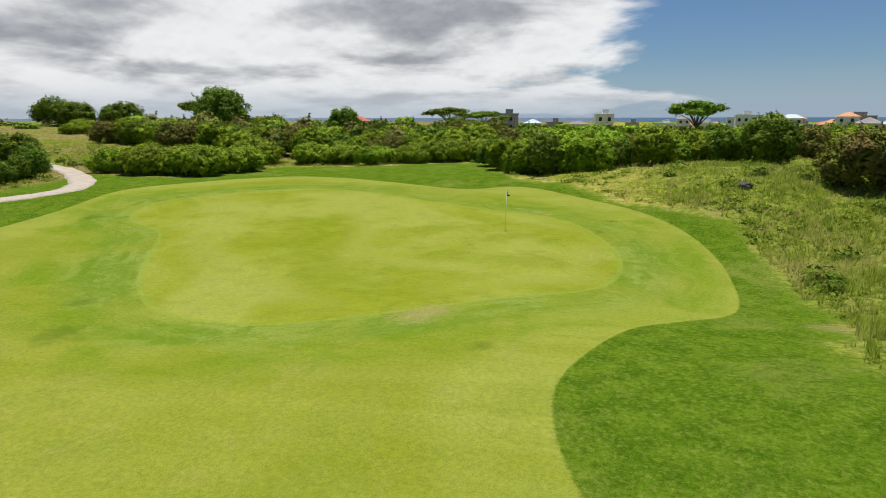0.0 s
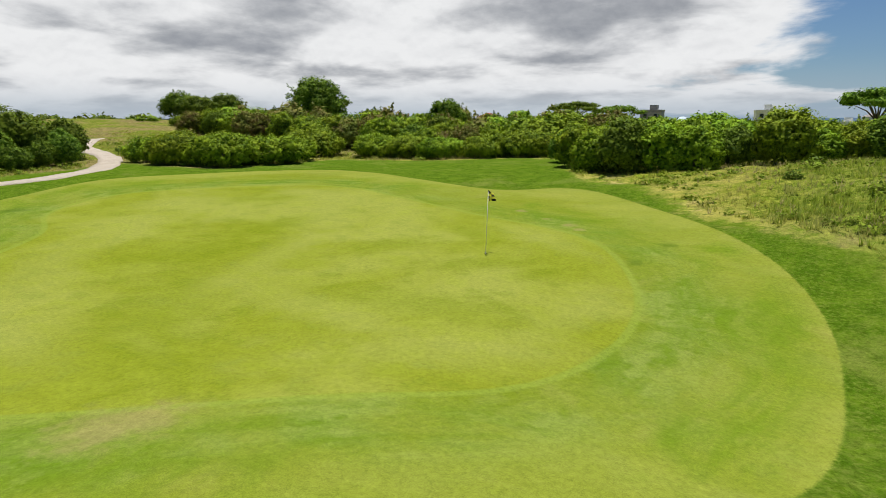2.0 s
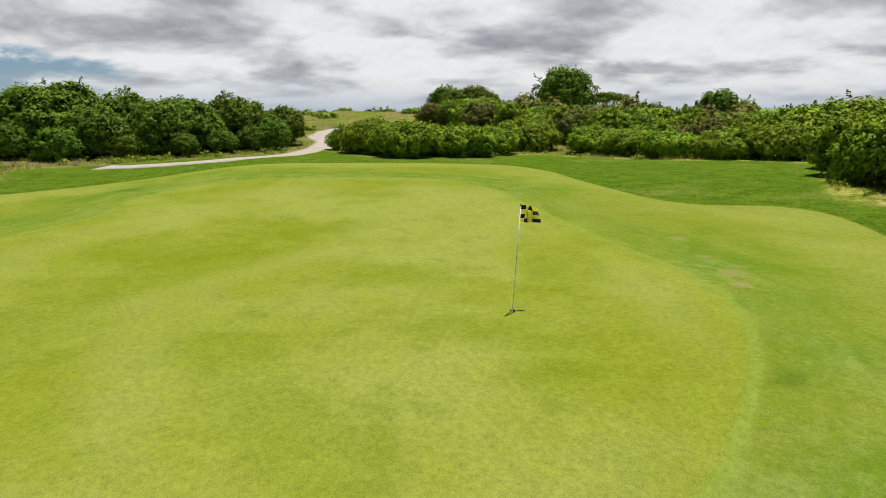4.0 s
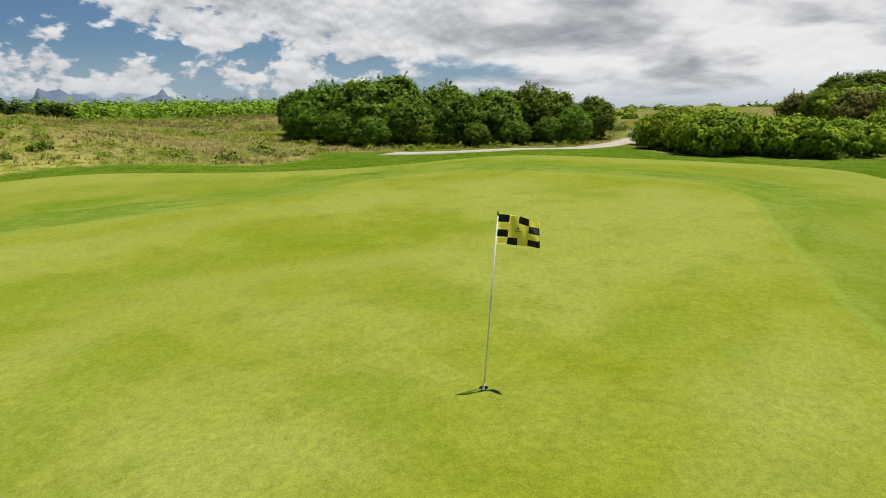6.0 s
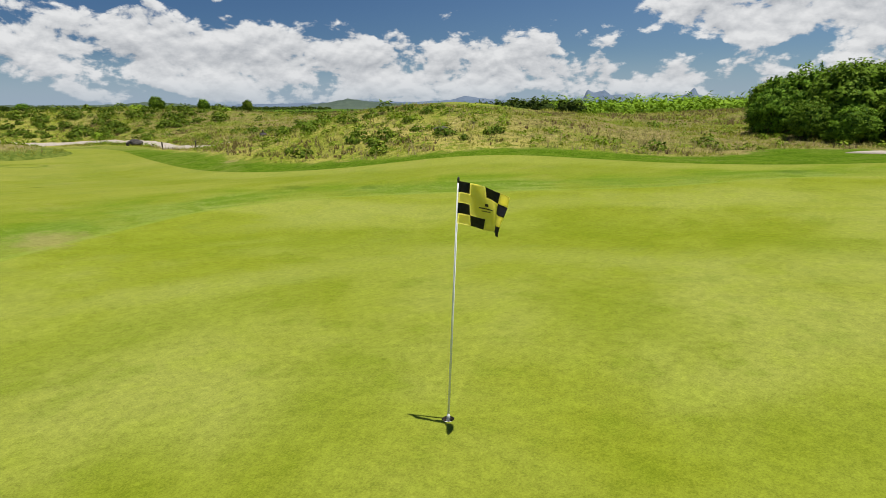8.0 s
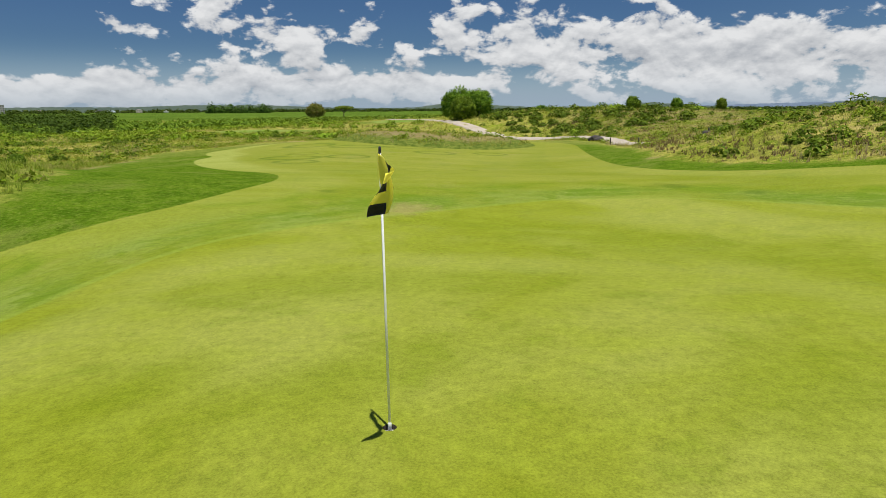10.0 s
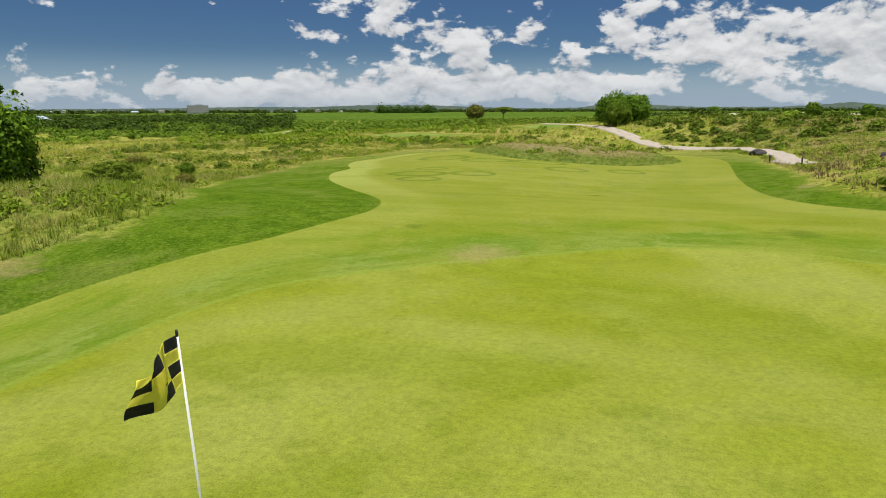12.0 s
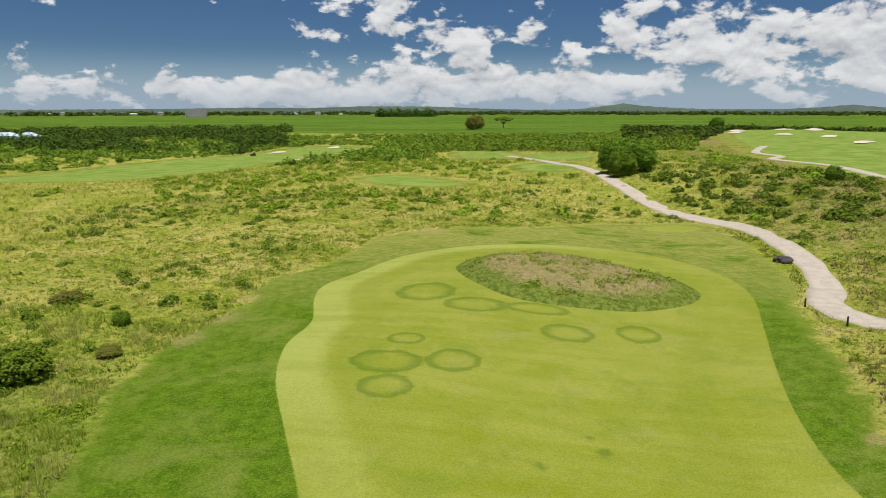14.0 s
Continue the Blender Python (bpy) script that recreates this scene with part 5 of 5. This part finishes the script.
def ridge(name, dist, knots, depth, mat, label, seed, rugged):
    """A mountain chain: a crest given by yaw and elevation in degrees, with foothills towards the viewer."""
    rg = random.Random(seed)
    yaws = [k[0] for k in knots]
    n = int((yaws[-1] - yaws[0]) / 0.12)
    verts, faces = [], []
    for i in range(n + 1):
        yaw = yaws[0] + (yaws[-1] - yaws[0]) * i / n
        el = float(np.interp(yaw, yaws, [k[1] for k in knots])) + rugged * (noise.noise((yaw * 2.3, seed, 0)) + 0.6 * noise.noise((yaw * 6.1, seed, 4)))
        for k, (f_, h_) in enumerate(((1.0, 1.0), (1 - depth * .35, 0.62), (1 - depth * .7, 0.25), (1 - depth, -0.05), (1 + depth * .3, -0.05))):
            px, py = far_point(yaw + 0.5 * noise.noise((yaw, k, seed)) * (k > 0), dist * f_)
            hh = dist * math.tan(radians(max(el, 0.02))) * h_
            if 0 < k < 3:
                hh *= 1 + 0.35 * noise.noise((yaw * 1.6, k * 3.3, seed))
            verts.append((px, py, hh - 4))
    for i in range(n):
        a, b = i * 5, i * 5 + 5
        for k in range(3):
            faces.append((a + k, b + k, b + k + 1, a + k + 1))
        faces.append((a, a + 4, b + 4, b))
    ob = new(name, raw_mesh(name, verts, faces, [mat]))
    return tagged(ob, label, "mountains", kind="structure")


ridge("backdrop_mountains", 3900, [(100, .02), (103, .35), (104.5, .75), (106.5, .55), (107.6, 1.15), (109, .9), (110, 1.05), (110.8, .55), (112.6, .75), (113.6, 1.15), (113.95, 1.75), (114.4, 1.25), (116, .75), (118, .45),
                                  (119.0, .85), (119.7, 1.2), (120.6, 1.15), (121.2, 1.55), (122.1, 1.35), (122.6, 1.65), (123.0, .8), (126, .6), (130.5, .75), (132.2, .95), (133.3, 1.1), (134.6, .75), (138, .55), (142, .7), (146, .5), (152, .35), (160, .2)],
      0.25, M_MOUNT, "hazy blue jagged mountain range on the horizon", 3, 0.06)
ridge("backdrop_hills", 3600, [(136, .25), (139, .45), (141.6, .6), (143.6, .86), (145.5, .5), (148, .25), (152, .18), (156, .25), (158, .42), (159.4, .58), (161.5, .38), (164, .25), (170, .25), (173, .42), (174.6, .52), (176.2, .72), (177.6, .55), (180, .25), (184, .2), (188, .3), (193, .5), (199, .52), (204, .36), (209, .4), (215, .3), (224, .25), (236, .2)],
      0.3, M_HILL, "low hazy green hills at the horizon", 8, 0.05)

# ---------------------------------------------------------------- belts of distant scrub and trees
M_WOOD = leaf_material("far_leaf", (0.070, 0.125, 0.008), (0.165, 0.230, 0.020), (0.130, 0.195, 0.012))
M_BELT = leaf_material("belt_leaf", (0.105, 0.185, 0.008), (0.230, 0.330, 0.022), (0.180, 0.275, 0.014))
M_DARKWOOD = leaf_material("far_dark_leaf", (0.030, 0.065, 0.006), (0.070, 0.115, 0.012), (0.055, 0.095, 0.010))


def belt(name, seed, yaw0, yaw1, d0, d1, count, lo, hi, leaves, leaf, mat, label, patchy=0.0, flat=0.8):
    rg = np.random.default_rng(seed)
    yaw = np.radians(rg.uniform(yaw0, yaw1, count))
    dist = np.sqrt(rg.uniform(d0 * d0, d1 * d1, count))
    x, y = -np.sin(yaw) * dist, np.cos(yaw) * dist
    ok = (rough_distance(x, y) < -3)
    if patchy:
        ok &= np.sin(x * 0.031 + 1.7 * np.sin(y * 0.017) + seed) * np.cos(y * 0.027 + np.sin(x * 0.019)) + 0.4 * rg.normal(0, 1, count) > patchy - 0.5
    for line_, half in PATH_LINES:
        ok &= np.min(np.hypot(x[:, None] - line_[None, :, 0], y[:, None] - line_[None, :, 1]), 1) > half + 2.5
    x, y = x[ok], y[ok]
    ob = new(name, clump_mesh(name, rg, x, y, rg.uniform(lo, hi, len(x)), leaves, leaf, mat, flat))
    return tagged(ob, label, "scrub", kind="stuff")


belt("scrub_belt", 21, 84, 126, 125, 290, 2300, 2.2, 4.4, 70, 0.50, M_BELT, "bright green belt of dense scrub", -0.2, 1.0)
belt("dark_trees", 22, 122, 132, 118, 150, 75, 1.4, 2.7, 420, 0.42, M_DARKWOOD, "dark trees along a grassy ridge", 0.05, 1.3)
belt("scrub_belt", 23, 192, 236, 205, 440, 2600, 1.2, 3.4, 80, 0.55, M_WOOD, "dense green scrub beyond the far fairway", -0.25)
belt("scrub_belt", 24, 170, 196, 250, 430, 1700, 1.2, 3.0, 80, 0.55, M_WOOD, "dense green scrub before open fields", 0.0)
belt("dark_trees", 25, 205, 236, 340, 560, 1100, 3.0, 5.6, 110, 0.8, M_DARKWOOD, "dark trees bordering distant fields", 0.05, 1.1)
belt("scrub_belt", 26, 140, 176, 330, 640, 1300, 2.0, 4.6, 80, 1.0, M_DARKWOOD, "green scrub behind the distant fairway", 0.25)
belt("far_treeline", 27, 145, 238, 1900, 2700, 2400, 5.0, 11.0, 36, 3.6, M_DARKWOOD, "thin dark treeline at the end of the fields", 0.3, 1.0)
belt("far_pines", 28, 192.5, 197.5, 1500, 1560, 70, 6.0, 13.0, 60, 2.6, M_DARKWOOD, "far cluster of tall dark pines", 0.0, 1.7)
belt("scrub", 29, 165, 215, 100, 215, 1200, 0.4, 1.4, 110, 0.23, M_WEED, "low green scrub on wild grassland", 0.45, 0.8)
belt("coast_trees", 30, -30, 75, 150, 330, 800, 1.3, 2.7, 80, 0.6, M_WOOD, "green trees of the coastal plain", 0.2, 0.9)
belt("coast_trees", 31, -35, 90, 330, 560, 700, 1.6, 3.0, 60, 0.9, M_DARKWOOD, "dark trees towards the coast", 0.3, 0.8)
belt("scrub", 32, 60, 96, 75, 260, 600, 0.7, 2.0, 90, 0.40, M_WOOD, "green scrub on the hillside", 0.45, 0.8)
belt("scrub", 33, 155, 176, 95, 150, 230, 0.5, 1.5, 130, 0.24, M_SHRUB, "green scrub over a brown grassy mound", 0.35, 0.8)


# ---------------------------------------------------------------- buildings
M_WALL = [plain_material("render_white", (0.66, 0.66, 0.64), (0.78, 0.78, 0.76), 1.5, 0.8), plain_material("concrete_grey", (0.28, 0.27, 0.26), (0.40, 0.39, 0.37), 1.5, 0.9), plain_material("render_cream", (0.52, 0.46, 0.38), (0.62, 0.56, 0.47), 1.5, 0.8)]
M_ROOF = [plain_material("roof_red", (0.42, 0.10, 0.06), (0.52, 0.15, 0.09), 2.0, 0.8), plain_material("roof_orange", (0.55, 0.24, 0.11), (0.66, 0.32, 0.16), 2.0, 0.8), plain_material("roof_grey", (0.20, 0.18, 0.17), (0.30, 0.27, 0.25), 2.0, 0.8),
          plain_material("roof_blue", (0.38, 0.48, 0.56), (0.48, 0.57, 0.64), 2.0, 0.6)]
M_GLASS, tg, sg = material("window_glass")
sg.inputs["Base Color"].default_value, sg.inputs["Roughness"].default_value = (0.03, 0.04, 0.05, 1), 0.08
sg.inputs["Metallic"].default_value = 0.3


def house(yaw, dist, width, depth, storeys, wall, roof, label, turn=0.0, eye=(6.3, -31.5), lift=0.0, cells=0, storey=2.9, category="house"):
    """A house: walls, roof and rows of windows, each a part."""
    x, y = far_point(yaw, dist)
    x, y = x + eye[0], y + eye[1]
    base = new("house" if category == "house" else "hotel")
    base.location = (x, y, float(ground_z(x, y)[0]) - 0.3 + lift)
    base.rotation_euler = (0, 0, radians(yaw + turn))
    tagged(base, label, category)
    h = storeys * storey + 0.3
    bm = bmesh.new()
    box(bm, (-width / 2, -depth / 2, 0), (width / 2, depth / 2, h))
    bmesh.ops.bevel(bm, geom=bm.edges[:], offset=0.05, segments=1, affect="EDGES")
    part("wall", bm_mesh("wall", bm, wall), base)
    bm = bmesh.new()
    if roof is None:
        for lo, hi in (((-width / 2 - .1, -depth / 2 - .1, h), (width / 2 + .1, -depth / 2 + .15, h + .6)), ((-width / 2 - .1, depth / 2 - .15, h), (width / 2 + .1, depth / 2 + .1, h + .6)),
                       ((-width / 2 - .1, -depth / 2 + .15, h), (-width / 2 + .15, depth / 2 - .15, h + .6)), ((width / 2 - .15, -depth / 2 + .15, h), (width / 2 + .1, depth / 2 - .15, h + .6))):
            box(bm, lo, hi)
        box(bm, (-width * .1, -depth * .2, h + .02), (width * .25, depth * .2, h + 2.2))
        part("roof", bm_mesh("roof", bm, wall), base)
    else:
        o, top = 0.4, h + min(depth, width) * 0.28
        v = [bm.verts.new(p) for p in ((-width / 2 - o, -depth / 2 - o, h), (width / 2 + o, -depth / 2 - o, h), (width / 2 + o, depth / 2 + o, h), (-width / 2 - o, depth / 2 + o, h), (-max(width - depth, 0) / 2, 0, top), (max(width - depth, .2) / 2, 0, top))]
        for f_ in ((0, 1, 5, 4), (2, 3, 4, 5), (1, 2, 5), (3, 0, 4), (3, 2, 1, 0)):
            bm.faces.new([v[k] for k in f_])
        part("roof", bm_mesh("roof", bm, roof), base)
    cells = cells or max(2, int(width / 2.6))
    pane = bmesh.new()
    box(pane, (-.55, -.06, -.65), (.55, .06, .65))
    pane = bm_mesh("window", pane, M_GLASS)
    for s in range(storeys):
        for k in range(cells):
            wx = -width / 2 + width * (k + .5) / cells
            part("window", pane, base, m=Matrix.Translation((wx, -depth / 2, s * storey + 1.7)))
    return base


house(3.0, 235, 6.2, 6, 3, M_WALL[0], None, "white cube-shaped concrete house near the sea", 8, lift=-2.6, storey=2.6)
house(11.3, 250, 7, 7, 2, M_WALL[1], None, "unfinished grey concrete building with bare columns", -10)
house(7.2, 265, 6, 6, 1, M_WALL[1], None, "low grey concrete house", 5)
house(9.1, 280, 7, 6, 1, M_WALL[0], M_ROOF[3], "low white house with pale blue roof", 5)
house(24.6, 240, 7.5, 6, 1, M_WALL[2], M_ROOF[0], "low house with red hipped roof among trees", 10, lift=0.3)
house(-14.6, 320, 13, 8, 1, M_WALL[1], M_ROOF[1], "grey house with orange tiled roof", 4)
house(-16.6, 300, 9, 8, 1, M_WALL[2], M_ROOF[2], "cream house with brown pyramid roof", -6)
house(-18.4, 300, 11, 8, 1, M_WALL[0], M_ROOF[3], "house with pale blue metal roof", 3)
house(-8.2, 300, 8, 6, 2, M_WALL[0], None, "pale flat-roofed house near the shore", 6)
house(-5.4, 320, 7, 6, 1, M_WALL[2], M_ROOF[0], "small cream house with red roof", -6)
house(-2.0, 330, 9, 6, 1, M_WALL[0], None, "white flat-roofed house near the shore", 3)
house(0.6, 310, 6, 5, 1, M_WALL[1], None, "grey flat-roofed house among trees", 3)
house(5.2, 340, 9, 6, 1, M_WALL[0], M_ROOF[2], "white house with grey roof near the shore", 3)
house(-11.6, 340, 10, 7, 2, M_WALL[2], M_ROOF[1], "cream house with orange roof", 8)
house(-15.8, 330, 14, 8, 2, M_WALL[1], None, "long grey concrete building", 2)
for k in range(22):
    yaw_ = -19.5 + 0.78 * k + (k * 29 % 7) * 0.07
    house(yaw_, 300 + (k * 47 % 13) * 11, 6 + k * 5 % 4 * 1.6, 6, 1 + (k * 3 % 5 == 0), M_WALL[(0, 1, 2, 0, 1)[k % 5]], (None, M_ROOF[0], M_ROOF[2], None, M_ROOF[3], M_ROOF[1])[k % 6],
          ("small pale flat-roofed house", "small house with red roof", "small house with grey roof", "flat-roofed concrete house", "small house with pale blue roof", "small house with orange roof")[k % 6] + " in the coastal town", k * 11 % 25 - 12)
E2 = (-1.9, -6.6)
house(213.0, 1250, 37, 14, 4, M_WALL[1], None, "distant grey slab hotel with rows of windows", 0, E2, 3.0, 12, 3.4, "hotel")
house(226.4, 420, 12, 7, 1, M_WALL[0], M_ROOF[3], "distant white bungalow with pale roof", 14, E2, 1.0)
house(225.0, 410, 10, 7, 1, M_WALL[0], M_ROOF[3], "distant white bungalow with gabled roof", -8, E2, 1.0)
for k in range(16):
    house(201 + 1.6 * k + (k * 37 % 11) * 0.1, 1900 + (k * 53 % 17) * 30, 12 + k % 4 * 4, 9, 1 + k % 2, M_WALL[(0, 2, 0, 1)[k % 4]], (None, M_ROOF[2], M_ROOF[3], None)[k % 4], "tiny distant house on the plain", k * 7 % 20, E2, 2.0)

# ---------------------------------------------------------------- stones, posts, bunkers, golf cart
M_STONE = plain_material("dark_stone", (0.035, 0.030, 0.027), (0.085, 0.072, 0.062), 5.0, 0.85, bump=0.8)


def boulder(x, y, size, seed, label, sink=0.25):
    bm = bmesh.new()
    bmesh.ops.create_icosphere(bm, subdivisions=4, radius=0.5)
    for v in bm.verts:
        p = v.co.copy()
        v.co *= 1 + 0.45 * noise.noise(p * 1.6 + Vector((seed, 0, 0))) + 0.18 * noise.noise(p * 4.3 + Vector((0, seed, 0))) + 0.06 * noise.noise(p * 11.0)
        v.co.x *= size[0]
        v.co.y *= size[1]
        v.co.z *= size[2]
    ob = new("boulder", bm_mesh("boulder", bm, M_STONE, True))
    ob.location = (x, y, float(ground_z(x, y)[0]) + size[2] * (0.5 - sink))
    return tagged(ob, label, "boulder")


boulder(12.6, 9.4, (.85, .7, .55), 1, "black boulder in wild grass")
boulder(-24.6, -25.0, (1.0, .8, .42), 2, "dark boulder on a grassy mound", 0.42)
boulder(-21.9, -71.0, (1.5, 1.3, .9), 3, "dark brown boulder beside the cart path")
boulder(-23.0, -44.2, (.9, .8, .5), 5, "dark boulder beside the path")

M_POST = plain_material("dark_wood_post", (0.04, 0.035, 0.03), (0.09, 0.075, 0.06), 20.0, 0.8)
for x, y in [(-18.6, -54.6), (-19.6, -49.9), (-24.2, -46.6)]:
    bm = bmesh.new()
    tube(bm, [(0, 0, -0.1), (0, 0, .62), (0.0, 0, .68)], [.065, .06, .03], 10)
    ob = new("bollard", bm_mesh("bollard", bm, M_POST, True))
    ob.location = (x, y, float(ground_z(x, y)[0]))
    ob.rotation_euler = (0.04, 0.03, x)
    tagged(ob, "short dark wooden bollard beside the cart path", "bollard", "bollards along the path")

M_SAND = plain_material("bunker_sand", (0.50, 0.42, 0.31), (0.62, 0.53, 0.41), 1.2, 0.95)


def bunker(x, y, rx, ry, turn, seed):
    """A shallow bowl of sand with a wavy outline, laid into the slope."""
    verts, faces = [], []
    for k in range(32):
        a = math.tau * k / 32
        w = 1 + 0.18 * math.sin(2 * a + seed) + 0.10 * math.sin(3 * a + 2 * seed)
        for f_ in (1.0, 0.7, 0.35):
            px, py = rx * w * f_ * math.cos(a), ry * w * f_ * math.sin(a)
            qx, qy = x + px * math.cos(turn) - py * math.sin(turn), y + px * math.sin(turn) + py * math.cos(turn)
            verts.append((qx, qy, float(ground_z(qx, qy)[0]) + 0.14 + 0.12 * f_))
    verts.append((x, y, float(ground_z(x, y)[0]) + 0.15))
    for k in range(32):
        a, b = k * 3, (k + 1) % 32 * 3
        faces += [(a, b, b + 1), (a, b + 1, a + 1), (a + 1, b + 1, b + 2), (a + 1, b + 2, a + 2), (a + 2, b + 2, 96)]
    ob = new("bunker", raw_mesh("bunker", verts, faces, [M_SAND]))
    return tagged(ob, "pale sand bunker in a distant fairway", "bunker", kind="structure")


for k, (x, y, rx, ry) in enumerate(BUNKERS):
    bunker(x, y, rx * 0.62, ry * 0.5, radians(190), k)

M_CARTBODY = plain_material("cart_black", (0.015, 0.015, 0.017), (0.03, 0.03, 0.033), 6.0, 0.4)
M_RUBBER = plain_material("tyre_rubber", (0.012, 0.012, 0.012), (0.02, 0.02, 0.02), 20.0, 0.8)
cx_, cy_ = 141.0, -268.0
cart = new("golf_cart")
cart.location = (cx_, cy_, float(ground_z(cx_, cy_)[0]))
cart.rotation_euler = (0, 0, radians(70))
tagged(cart, "dark golf cart with pale roof parked on a fairway", "golf cart")
bm = bmesh.new()
box(bm, (-1.15, -.58, .28), (1.15, .58, .62))
box(bm, (.75, -.55, .6), (1.15, .55, .95))
box(bm, (-1.1, -.55, .6), (-.55, .55, .85))
bmesh.ops.bevel(bm, geom=bm.edges[:], offset=0.05, segments=2, affect="EDGES")
part("body", bm_mesh("body", bm, M_CARTBODY), cart)
bm = bmesh.new()
box(bm, (-.55, -.52, .62), (0.0, .52, .80))
box(bm, (-.62, -.52, .80), (-.48, .52, 1.25))
part("seat", bm_mesh("seat", bm, M_CARTBODY), cart)
bm = bmesh.new()
box(bm, (-.95, -.6, 1.82), (.85, .6, 1.90))
bmesh.ops.bevel(bm, geom=bm.edges[:], offset=0.03, segments=2, affect="EDGES")
part("roof", bm_mesh("roof", bm, M_WHITE), cart)
for px in (-.85, .75):
    for py in (-.52, .52):
        bm = bmesh.new()
        tube(bm, [(px, py, .6), (px * .95, py, 1.84)], [.02, .02], 6)
        part("roof_post", bm_mesh("roof_post", bm, M_CARTBODY), cart)
for px in (-.75, .8):
    for py in (-.55, .55):
        bm = bmesh.new()
        tube(bm, [(px, py - .1, .23), (px, py + .1, .23)], [.23, .23], 14)
        part("wheel", bm_mesh("wheel", bm, M_RUBBER), cart)
